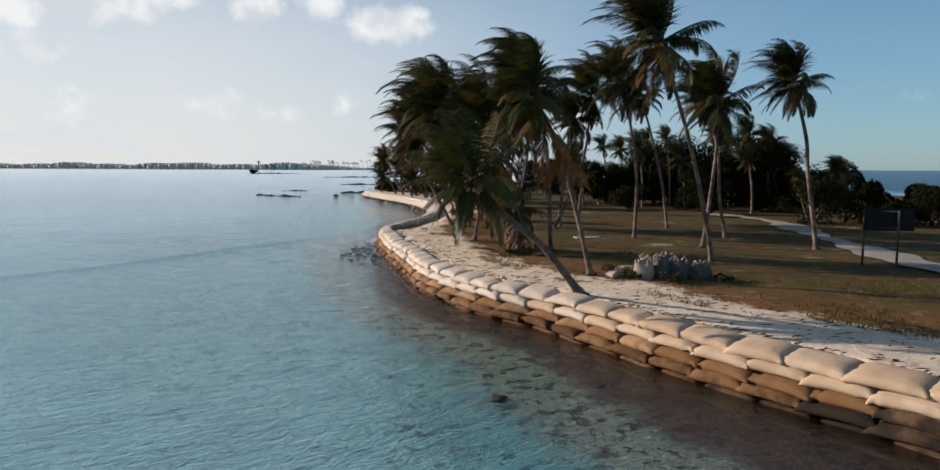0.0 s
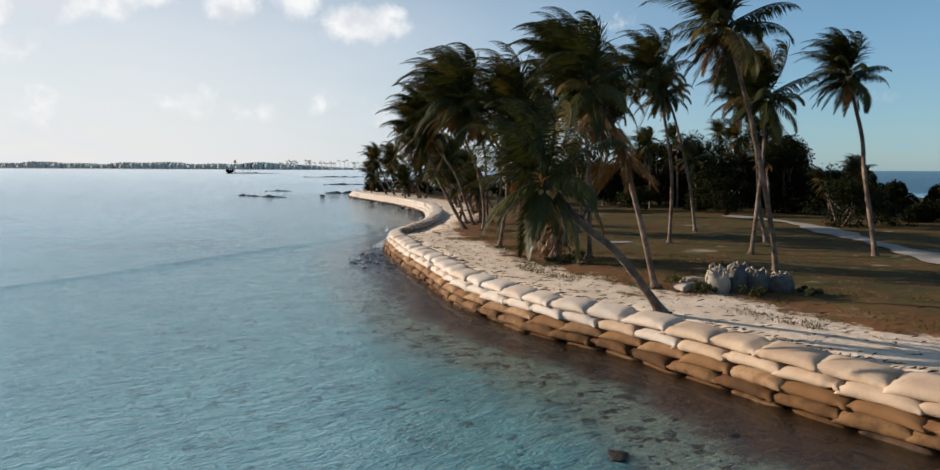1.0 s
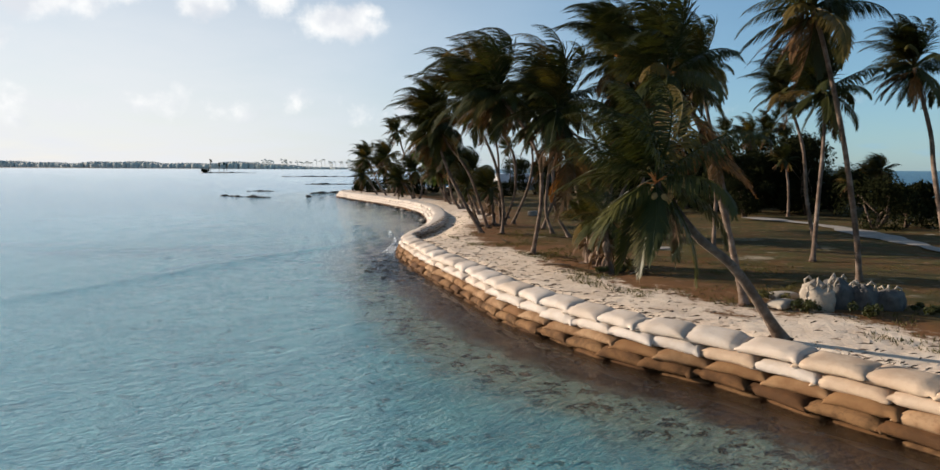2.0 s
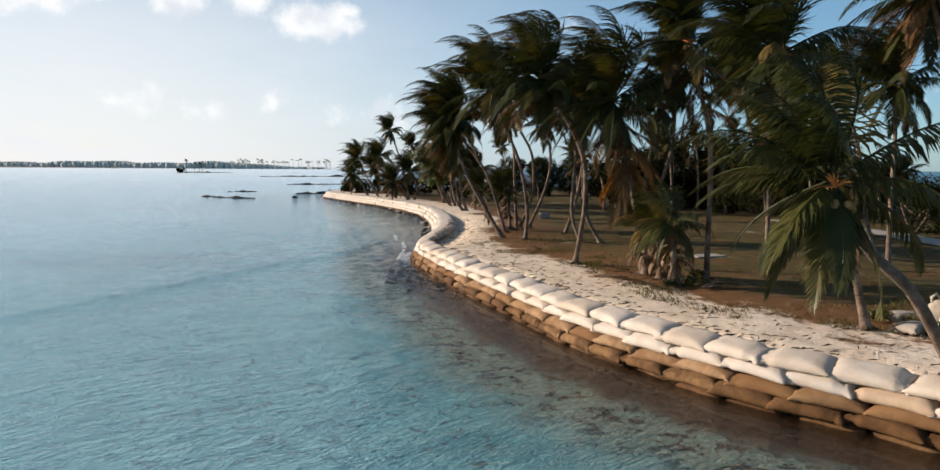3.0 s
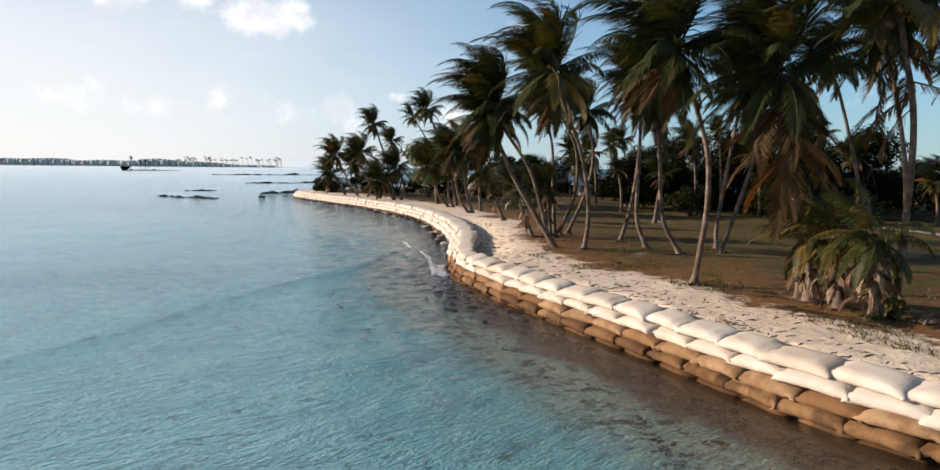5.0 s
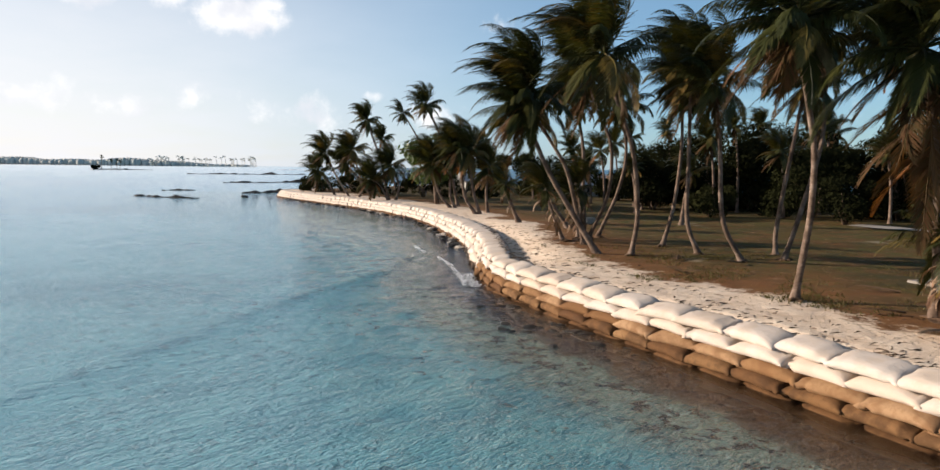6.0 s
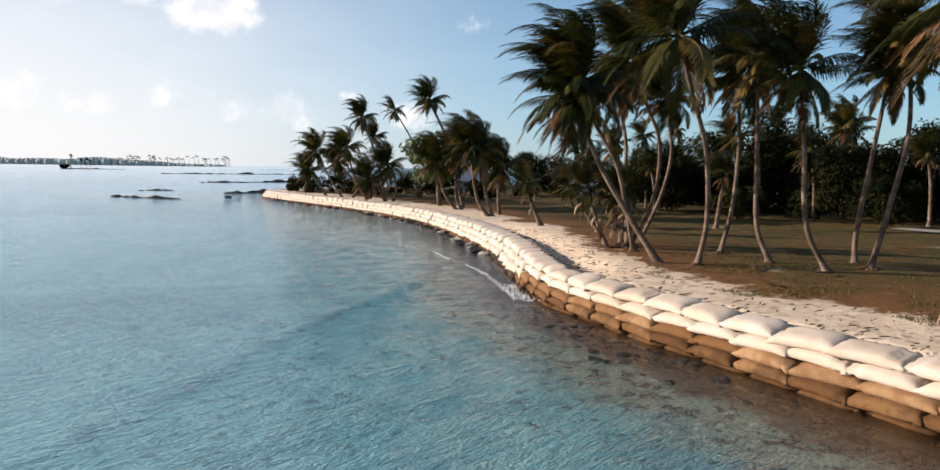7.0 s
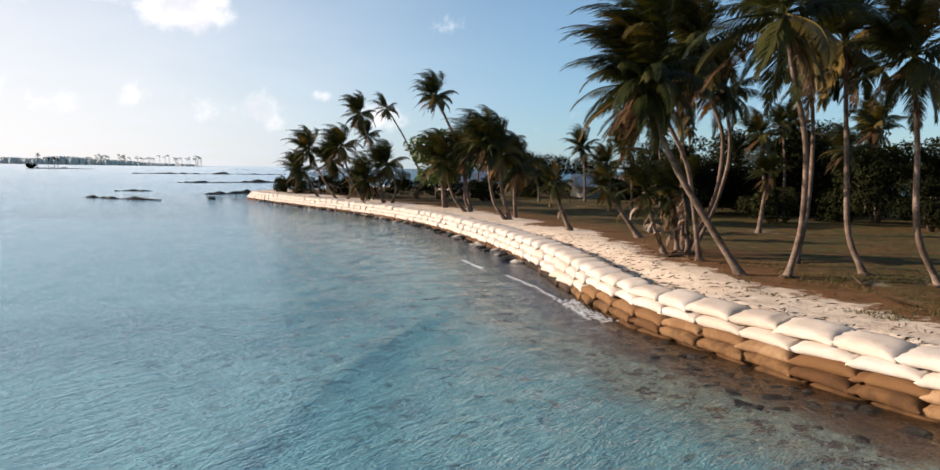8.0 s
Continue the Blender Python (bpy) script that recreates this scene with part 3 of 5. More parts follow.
def frond_mesh(name, length, az, el, droop, wind, count, material, rng, width=0.062, limp=0.5, push=0.0):
    d = Vector((math.cos(el) * math.cos(az), math.cos(el) * math.sin(az), math.sin(el)))
    d = (d + WIND * push).normalized()
    steps = 12
    pts, dirs = [Vector((0, 0, 0))], [d.copy()]
    for i in range(steps):
        s = (i + 0.5) / steps
        d = (d + Vector((0, 0, -1)) * droop * (0.05 + 1.9 * s * s) / steps * 2.0 + WIND * wind * (0.25 + 1.5 * s * s) / steps * 2.0).normalized()
        pts.append(pts[-1] + d * (length / steps))
        dirs.append(d.copy())
    verts, faces = tube(pts, [0.034 * (1 - 0.85 * i / steps) for i in range(steps + 1)], 4, False)
    for side in (-1, 1):
        for k in range(count):
            s = 0.13 + 0.87 * (k + rng.uniform(-0.3, 0.3) + 0.5) / count
            f = min(s * steps, steps - 1e-3)
            i, u = int(f), f - int(f)
            p = pts[i].lerp(pts[i + 1], u)
            t = dirs[i].lerp(dirs[i + 1], u).normalized()
            sv = t.cross(Vector((0, 0, 1)))
            if sv.length < 0.1:
                sv = Vector((1, 0, 0)).cross(t)
            sv.normalize()
            nv = sv.cross(t).normalized()
            a = 0.66 + 0.55 * s + rng.uniform(-0.1, 0.1)
            v = sv * side * math.cos(a) + t * math.sin(a) + nv * rng.uniform(0.0, 0.12)
            slack = limp * (1 - 0.85 * max(0.0, -t.z))
            v = (v + Vector((0, 0, -slack)) * rng.uniform(0.7, 1.3) + WIND * wind * rng.uniform(0.35, 0.9)).normalized()
            ll = min(length, 3.2) * 0.31 * (0.45 + 0.55 * math.sin(math.pi * min(1.0, 0.12 + s * 0.9))) * (1 - 0.45 * s * s) * rng.uniform(0.85, 1.12)
            w = width * rng.uniform(0.8, 1.15) * (1 - 0.35 * s)
            across = v.cross(nv)
            if across.length < 0.05:
                across = t.copy()
            across = across.normalized() * (w / 2)
            v2 = (v + Vector((0, 0, -slack * 0.9)) + WIND * wind * 0.25).normalized()
            m1 = p + v * ll * 0.5
            b = len(verts)
            verts += [p + across * 0.5, p - across * 0.5, m1 - across, m1 + across, m1 + v2 * ll * 0.5]
            faces += [(b, b + 1, b + 2, b + 3), (b + 3, b + 2, b + 4)]
    return mesh_from(name, verts, faces, material)


def crown_templates(seed, gust=1.0, length=2.55, leaflets=86):
    """A crown in the wind: a plume of upright fronds blown over to one side, a ring of arching ones, a few that hang."""
    rng = random.Random(seed)
    made = []
    for i in range(18):
        az = i * 2.39996 + rng.uniform(-0.3, 0.3)
        el = radians(86 - 42 * i / 17 + rng.uniform(-6, 6))
        made.append(frond_mesh("frond", length * rng.uniform(1.08, 1.38), az, el, 1.25 + rng.uniform(-0.25, 0.3), gust * (1.05 + rng.uniform(-0.2, 0.2)), leaflets, FROND, rng, 0.046, 0.46, 0.06))
    for i in range(13):
        az = i * 2.39996 + 1.1 + rng.uniform(-0.3, 0.3)
        el = radians(38 - 62 * i / 12 + rng.uniform(-8, 8))
        made.append(frond_mesh("frond", length * rng.uniform(0.88, 1.06), az, el, 1.05 + 0.25 * i / 12 + rng.uniform(-0.2, 0.2), gust * (0.36 + rng.uniform(-0.08, 0.08)), leaflets, FROND, rng, 0.046, 0.74, 0.0))
    for i in range(4):
        az = i * 2.39996 + 0.4 + rng.uniform(-0.3, 0.3)
        made.append(frond_mesh("frond", length * rng.uniform(0.7, 0.95), az, radians(rng.uniform(-68, -35)), 0.6, gust * 0.2, leaflets - 14, FROND, rng, 0.038, 0.7, 0.0))
    return made


def calm_templates(seed, wind, count, leaflets, length, leaf):
    """A sheltered crown: fronds fan out evenly and arch over."""
    rng = random.Random(seed)
    made = []
    for i in range(count):
        u = i / (count - 1)
        az = i * 2.39996 + rng.uniform(-0.25, 0.25)
        el = radians(82 - 146 * u ** 1.1 + rng.uniform(-6, 6))
        made.append(frond_mesh("frond", length * (0.8 + 0.2 * math.sin(math.pi * (0.3 + u * 0.7))) * rng.uniform(0.88, 1.06), az, el, 0.70 + 0.70 * u + rng.uniform(-0.1, 0.1), wind * (2.6 - 2.0 * u) + rng.uniform(-0.1, 0.1), leaflets, leaf, rng, 0.052, 0.72, wind * 0.2))
    return made


def dry_templates(seed, count=6, length=2.4):
    rng = random.Random(seed)
    return [frond_mesh("dry_frond", length * rng.uniform(0.85, 1.1), i * 1.05 + rng.uniform(-0.3, 0.3), radians(rng.uniform(-60, -15)), 1.3, 0.6, 46, DRY, rng, 0.042, 0.9, 0.5) for i in range(count)]


def skirt_templates(seed, count=6, length=1.1):
    """Crumpled dead fronds that hang close against a short trunk."""
    rng = random.Random(seed)
    return [frond_mesh("dead_frond", length * rng.uniform(0.7, 1.2), i * 1.05, radians(rng.uniform(-62, 5)), rng.uniform(1.8, 2.8), rng.uniform(-0.4, 0.4), 18, PALE_DRY, rng, 0.075, 1.0, 0.0) for i in range(count)]


CROWNS = [crown_templates(11), crown_templates(12, 0.85), crown_templates(13, 1.1), calm_templates(14, 0.30, 30, 70, 3.0, SUNLIT_LEAF), calm_templates(15, 0.25, 26, 56, 2.9, FROND)]
DRIES = [dry_templates(k) for k in (21, 22)]
SKIRT = skirt_templates(23)


def nut_mesh():
    bm = bmesh.new()
    bmesh.ops.create_icosphere(bm, subdivisions=2, radius=0.062)
    for v in bm.verts:
        v.co.z *= 1.25
        v.co.x *= 1 + 0.1 * math.sin(3 * math.atan2(v.co.y, v.co.z))
    me = bpy.data.meshes.new("coconut")
    bm.to_mesh(me)
    bm.free()
    me.materials.append(COCONUT)
    me.shade_smooth()
    return me


NUT = nut_mesh()
PALM_COUNT = [0]


def palm(points, size=1.0, girth=0.108, fronds=35, dry=3, nuts=0, label="tall coconut palm with wind-swept crown and bare grey trunk", group="coconut palms", skirt=0, calm=False, flower=False):
    """A coconut palm whose trunk goes through the given points, the last one the crown's heart."""
    i0 = PALM_COUNT[0]
    PALM_COUNT[0] += 1
    rng = random.Random(100 + i0)
    base = Vector(points[0])
    root = tagged(new("palm_tree"), label, "palm tree", group)
    root.location = base
    line = spline(points, 0.35)
    line = np.concatenate([[line[0] - np.array((0, 0, 0.35))], line, [np.array(points[-1])]]) - np.array(base)
    n = len(line)
    radii = []
    for k in range(n):
        u = k / (n - 1)
        radii.append(girth * (1.0 - 0.36 * u) * (1 + 0.6 * max(0.0, 1 - line[k][2] / 0.5) ** 2) * rng.uniform(0.97, 1.03))
    v, f = tube(line, radii, 10)
    child("trunk", mesh_from("trunk", v, f, BARK, True), root)
    top = Vector(line[-1])
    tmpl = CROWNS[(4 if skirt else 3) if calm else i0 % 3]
    turn = rng.uniform(-14, 14)
    for k, me in enumerate(tmpl):
        if rng.random() > fronds / len(tmpl):
            continue
        bearing = (k * 2.39996 + radians(turn) + 1.5708 + math.pi) % (2 * math.pi) - math.pi
        if nuts > 8 and 8 < k < 20 and abs(bearing) < 0.35:
            continue
        s = size * rng.uniform(0.90, 1.09)
        m = Matrix.Translation(top + Vector((0, 0, 0.1 * size))) @ pose(0, 0, 0, rng.uniform(-6, 6), rng.uniform(-6, 6), turn + rng.uniform(-10, 10)) @ Matrix.Scale(s, 4)
        child("frond", me, root, m)
    for k in range(dry):
        me = DRIES[i0 % 2][k % 6]
        low = Vector(line[int((n - 1) * (1 - 0.34 * k / dry))]) if dry > 11 else top - Vector((0, 0, 0.15 * size))
        m = Matrix.Translation(low) @ pose(0, 0, 0, rng.uniform(-8, 8), rng.uniform(-8, 8), rng.uniform(-180, 180) if skirt or dry > 11 else rng.uniform(-70, 70)) @ Matrix.Scale(size * rng.uniform(0.75, 1.05), 4)
        child("dry_frond", me, root, m, "dry brown hanging frond")
    for k in range(skirt):
        h = 0.30 + 0.62 * (k + 0.5) / skirt
        m = Matrix.Translation(top * h) @ pose(0, 0, 0, rng.uniform(-10, 10), rng.uniform(-10, 10), rng.uniform(-180, 180)) @ Matrix.Scale(rng.uniform(0.6, 0.95), 4)
        child("dead_frond", SKIRT[k % 6], root, m, "bleached dead frond against the trunk")
    if base.y < 60:
        w = rng.uniform(0.24, 0.36) * (1.7 if skirt else 1.0)
        v, f = [], []
        for i in range(5):
            for s in range(12):
                a, r = 2 * math.pi * s / 12, w * (1.0, 0.8, 0.55, 0.3, 0.1)[i] * rng.uniform(0.6, 1.45)
                v.append((r * math.cos(a), r * math.sin(a), (-0.10, 0.015, 0.05, 0.10, 0.15)[i] + rng.uniform(-0.035, 0.035)))
        for i in range(4):
            for s in range(12):
                f.append((i * 12 + s, i * 12 + (s + 1) % 12, i * 12 + 12 + (s + 1) % 12, i * 12 + 12 + s))
        child("root_mound", mesh_from("root_mound", v, f, ROOTS), root, label="dark mat of roots and dead leaflets")
    if flower:
        for k in range(14):
            a, e = rng.uniform(0, 6.28), rng.uniform(0.0, 1.2)
            tip = Vector((math.cos(a) * math.cos(e), math.sin(a) * math.cos(e), math.sin(e))) * rng.uniform(0.18, 0.38)
            v, f = tube([(0, 0, 0), tuple(tip * 0.6), tuple(tip - Vector((0, 0, 0.06)))], [0.014, 0.016, 0.006], 5)
            child("flower_stalk", mesh_from("flower_stalk", v, f, FLOWER, True), root, Matrix.Translation(top + Vector((-0.14, -0.36, -0.02))), "orange flower stalk")
    for k in range(nuts):
        a = rng.uniform(0, 6.28)
        m = Matrix.Translation(top + Vector((0.24 * math.cos(a), 0.24 * math.sin(a) - 0.22, -0.12 - rng.uniform(0, 0.34)))) @ pose(0, 0, 0, rng.uniform(-30, 30), rng.uniform(-30, 30), 0) @ Matrix.Scale(rng.uniform(0.9, 1.15), 4)
        child("coconut", NUT, root, m, "ripening yellow-brown coconut")
    return root


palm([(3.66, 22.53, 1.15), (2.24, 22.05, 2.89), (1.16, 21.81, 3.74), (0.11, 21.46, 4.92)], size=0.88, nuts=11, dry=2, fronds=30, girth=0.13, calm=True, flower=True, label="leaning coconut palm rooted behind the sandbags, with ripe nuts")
palm([(4.72, 26.70, 1.15), (4.07, 26.92, 3.91), (3.36, 27.11, 6.35), (2.35, 27.24, 7.97)], size=1.0, nuts=4, dry=16, flower=True)
palm([(4.09, 34.69, 1.15), (3.81, 34.16, 5.88), (3.19, 33.95, 8.15), (2.76, 33.83, 9.45)], dry=13, nuts=4, flower=True)
palm([(9.76, 40.77, 1.15), (9.91, 41.14, 4.63), (9.55, 41.48, 7.82), (8.94, 41.74, 10.31)], size=1.0)
palm([(13.62, 47.42, 1.15), (13.20, 47.77, 4.53), (12.24, 48.18, 8.65), (11.62, 48.32, 10.09)], size=0.9)
palm([(10.77, 30.47, 1.15), (10.39, 30.24, 2.96), (9.46, 29.81, 6.22), (8.44, 29.43, 9.07), (7.85, 29.25, 10.39)], size=1.1, dry=6)
palm([(12.2, 35.95, 1.15), (12.8, 36.8, 3.74), (13.30, 37.46, 6.63), (13.42, 37.85, 8.73)], size=1.1)
palm([(15.23, 40.90, 1.15), (15.04, 41.61, 3.55), (15.12, 42.44, 6.44), (14.49, 43.26, 9.41)], size=0.85)
palm([(17.66, 34.90, 1.15), (17.55, 35.95, 5.04), (17.60, 36.44, 6.91), (17.18, 37.16, 9.78)], size=0.95, dry=5, girth=0.125)
palm([(-1.30, 50.30, 1.15), (-2.29, 50.88, 2.93), (-3.21, 51.43, 4.69), (-3.84, 51.89, 6.36), (-4.20, 52.18, 7.52)], size=1.12, dry=11, girth=0.135, label="leaning coconut palm with brown hanging fronds")
palm([(-0.56, 53.80, 1.15), (-1.37, 53.18, 3.48), (-2.06, 52.75, 5.09), (-3.47, 52.34, 7.00), (-4.06, 52.05, 8.09)], size=1.15)
palm([(0.90, 56.90, 1.15), (1.60, 56.09, 3.51), (1.40, 55.40, 6.03), (0.50, 55.08, 7.73), (-0.36, 54.69, 9.62)], dry=9, size=1.15)
palm([(-0.06, 49.43, 1.15), (-0.06, 48.92, 2.96), (-0.66, 48.27, 5.54), (-1.64, 47.83, 7.62), (-2.35, 47.49, 9.17)], size=1.25, nuts=3)
palm([(3.05, 52.64, 1.15), (3.80, 53.03, 3.22), (4.39, 53.62, 6.04), (4.64, 54.27, 8.92)], size=0.95)
palm([(3.11, 49.40, 1.15), (2.75, 49.84, 2.63), (3.04, 50.44, 5.40), (3.42, 51.21, 9.29)], size=1.15)
palm([(3.68, 46.99, 1.15), (2.85, 47.18, 2.84), (2.61, 47.23, 5.80), (2.31, 47.30, 8.26)], size=0.95, nuts=5)
palm([(0.25, 39.10, 1.15), (0.45, 39.10, 2.40), (0.62, 39.10, 3.70), (0.55, 39.00, 5.30), (0.10, 38.70, 6.40), (-0.70, 38.00, 7.45), (-1.70, 37.00, 8.40)], size=1.1, girth=0.105, nuts=6, dry=10)
palm([(6.36, 48.59, 1.15), (6.35, 48.59, 2.46), (6.90, 48.47, 6.29), (7.23, 48.40, 8.59)], size=0.95)
palm([(5.79, 47.21, 1.15), (6.75, 47.55, 3.27), (7.94, 48.04, 6.41), (8.43, 48.83, 10.40)], size=1.05, dry=9)
palm([(0.68, 56.92, 1.15), (0.53, 56.96, 4.24), (0.43, 56.98, 6.37), (-0.07, 57.09, 8.47)], size=0.8)
palm([(1.64, 57.43, 1.15), (2.64, 57.21, 3.62), (3.02, 57.12, 5.81), (2.63, 57.21, 8.27)], size=0.9)
palm([(2.19, 35.84, 1.15), (2.13, 35.85, 2.30), (2.06, 35.86, 3.07)], size=0.64, fronds=17, dry=0, skirt=26, girth=0.15, calm=True, label="short young palm with a skirt of dead fronds", group="young palms")
palm([(2.41, 34.81, 1.15), (2.35, 34.81, 2.25), (2.27, 34.83, 3.16)], size=0.64, fronds=17, dry=0, skirt=26, girth=0.15, calm=True, label="short young palm with a skirt of dead fronds", group="young palms")
palm([(2.41, 33.45, 1.15), (2.27, 33.47, 2.44), (2.17, 33.49, 3.29)], size=0.64, fronds=17, dry=0, skirt=26, girth=0.15, calm=True, label="short young palm with a skirt of dead fronds", group="young palms")
palm([(-0.06, 67.65, 1.15), (-0.61, 67.80, 2.50), (-0.98, 67.91, 3.73)], size=0.62, fronds=20, dry=3, skirt=2, girth=0.15, label="short young palm with a skirt of dead fronds", group="young palms")
palm([(1.92, 63.05, 1.15), (0.94, 63.32, 2.59), (0.14, 63.55, 3.70)], size=0.62, fronds=20, dry=3, skirt=2, girth=0.15, label="short young palm with a skirt of dead fronds", group="young palms")
palm([(-1.00, 55.66, 1.15), (-1.62, 55.84, 2.79), (-1.90, 55.92, 3.80)], size=0.6, fronds=18, dry=3, skirt=8, label="short young palm with a skirt of dead fronds", group="young palms")
palm([(0.19, 56.55, 1.15), (0.00, 56.60, 2.60), (-0.29, 56.68, 3.52)], size=0.6, fronds=18, dry=3, skirt=8, label="short young palm with a skirt of dead fronds", group="young palms")
palm([(0.02, 55.50, 1.15), (-0.09, 55.53, 2.68), (-0.26, 55.58, 3.82)], size=0.6, fronds=18, dry=3, skirt=8, label="short young palm with a skirt of dead fronds", group="young palms")
palm([(10.07, 63.78, 1.15), (10.30, 63.72, 3.24), (10.56, 63.64, 4.62)], size=0.6, fronds=20, dry=6, girth=0.15, label="short young palm with a skirt of dead fronds", group="young palms")
palm([(-1.91, 84.63, 1.15), (-2.88, 84.90, 2.51), (-3.61, 85.11, 5.19)], size=1.02, fronds=33, dry=8, girth=0.135, group="palms on the far bend")
palm([(-1.41, 84.61, 1.15), (-1.90, 84.75, 2.52), (-1.70, 84.69, 5.71)], size=1.02, fronds=33, dry=8, girth=0.135, group="palms on the far bend")
palm([(-1.34, 75.92, 1.15), (-2.18, 76.16, 2.66), (-2.72, 76.31, 6.40)], size=1.02, fronds=33, dry=8, girth=0.135, group="palms on the far bend")
palm([(-0.99, 75.90, 1.15), (-1.52, 76.04, 3.08), (-1.89, 76.15, 6.00)], size=1.02, fronds=33, dry=8, girth=0.135, group="palms on the far bend")
palm([(0.05, 77.60, 1.15), (-0.07, 77.63, 2.82), (0.06, 77.59, 4.78)], size=1.02, fronds=33, dry=8, girth=0.135, group="palms on the far bend")
palm([(-7.92, 104.20, 1.15), (-9.15, 104.54, 3.31), (-10.07, 104.80, 6.79)], size=1.02, fronds=33, dry=8, girth=0.135, group="palms on the far bend")
palm([(-10.43, 108.36, 1.15), (-11.71, 108.71, 3.20), (-13.30, 109.16, 6.50)], size=1.02, fronds=33, dry=8, girth=0.135, group="palms on the far bend")
palm([(-12.14, 112.98, 1.15), (-13.14, 113.26, 3.10), (-14.15, 113.55, 4.14)], size=1.02, fronds=33, dry=8, girth=0.135, group="palms on the far bend")
palm([(-5.51, 99.17, 1.15), (-5.22, 99.09, 2.85), (-6.10, 99.33, 4.94)], size=1.02, fronds=33, dry=8, girth=0.135, group="palms on the far bend")
palm([(-6.42, 99.15, 1.15), (-7.29, 99.40, 2.82), (-8.16, 99.64, 3.41)], size=1.02, fronds=33, dry=8, girth=0.135, group="palms on the far bend")
palm([(-9.24, 106.94, 1.15), (-8.92, 106.85, 2.61), (-10.82, 107.39, 5.21)], size=1.02, fronds=33, dry=8, girth=0.135, group="palms on the far bend")
palm([(-6.24, 100.37, 1.15), (-7.13, 100.62, 5.53), (-7.90, 100.83, 7.94), (-8.60, 101.03, 10.03)], size=0.9, fronds=26, dry=5, girth=0.15, label="tall thin far palm leaning with the wind", group="palms on the far bend")
palm([(4.06, 126.31, 1.15), (1.31, 127.08, 7.64), (-0.50, 127.59, 10.97), (-1.73, 127.93, 13.04)], size=0.9, fronds=26, dry=5, girth=0.15, label="tall thin far palm leaning with the wind", group="palms on the far bend")
palm([(-0.73, 87.03, 1.15), (-1.78, 87.33, 6.26), (-2.80, 87.61, 8.77), (-3.70, 87.86, 10.67)], size=0.9, fronds=26, dry=5, girth=0.15, label="tall thin far palm leaning with the wind", group="palms on the far bend")
palm([(-3.44, 119.14, 1.15), (-4.56, 119.46, 5.38), (-5.46, 119.71, 8.82)], size=0.9, fronds=26, dry=5, girth=0.15, label="tall thin far palm leaning with the wind", group="palms on the far bend")
palm([(2.30, 36.40, 1.15), (1.95, 36.15, 3.00), (1.35, 35.80, 5.20), (0.66, 35.70, 7.60)], size=1.15, girth=0.12, dry=24, label="coconut palm with a dense dark crown over hanging dead fronds")
# ---- bushes and broadleaf trees ----
def leaf_cloud(blobs, count, leaf, rng):
    """Many small leaves scattered in the outer shell of some uneven blobs."""
    verts, faces = [], []
    weight = [b[3] ** 2 for b in blobs]
    for k in range(count):
        cx, cy, cz, r, flat = rng.choices(blobs, weight)[0]
        th, ph = rng.uniform(0, 6.2832), math.acos(rng.uniform(-0.75, 1))
        rr = r * (0.72 + 0.36 * rng.random()) * (1 + 0.22 * math.sin(3 * th + cx) * math.sin(2 * ph + cy))
        d = Vector((math.sin(ph) * math.cos(th), math.sin(ph) * math.sin(th), math.cos(ph)))
        p = Vector((cx, cy, cz)) + Vector((d.x, d.y, d.z * flat)) * rr
        if p.z < 0.05:
            p.z = 0.05 + rng.random() * 0.2
        n = (d + Vector((rng.uniform(-1, 1), rng.uniform(-1, 1), rng.uniform(-0.6, 1)))).normalized()
        a = n.orthogonal().normalized()
        a.rotate(Matrix.Rotation(rng.uniform(0, 6.28), 3, n))
        b = n.cross(a)
        s = leaf * rng.uniform(0.6, 1.3)
        i = len(verts)
        verts += [p - a * s, p + b * s * 0.42 + n * s * 0.08, p + a * s, p - b * s * 0.42 + n * s * 0.08]
        faces.append((i, i + 1, i + 2, i + 3))
    return verts, faces


def bush(x, y, w, h, seed, leaf=0.16, count=2600, material=None, label="dense coastal bush, shade put into its leaf colour", name="bush"):
    rng = random.Random(seed)
    root = tagged(new(name), label, name.replace("_", " "), "bushes behind the palms")
    root.location = (x, y, 1.15)
    blobs = []
    for k in range(14):
        r = h * rng.uniform(0.13, 0.36)
        blobs.append((rng.uniform(-0.5, 0.5) * w, rng.uniform(-0.35, 0.35) * w, rng.uniform(0.25, 1.0) * h - r * 0.5, r, rng.uniform(0.75, 1.0)))
    for k in range(5):
        p = [(0, 0, -0.2), (rng.uniform(-0.15, 0.15) * w, rng.uniform(-0.1, 0.1) * w, h * 0.3), (rng.uniform(-0.35, 0.35) * w, rng.uniform(-0.2, 0.2) * w, h * 0.65)]
        v, f = tube(p, [0.11, 0.08, 0.03], 6)
        child("limb", mesh_from("limb", v, f, BARK, True), root)
    v, f = leaf_cloud(blobs, count, leaf, rng)
    child("crown", mesh_from("crown", v, f, material or SHADED_BUSH), root)
    return root


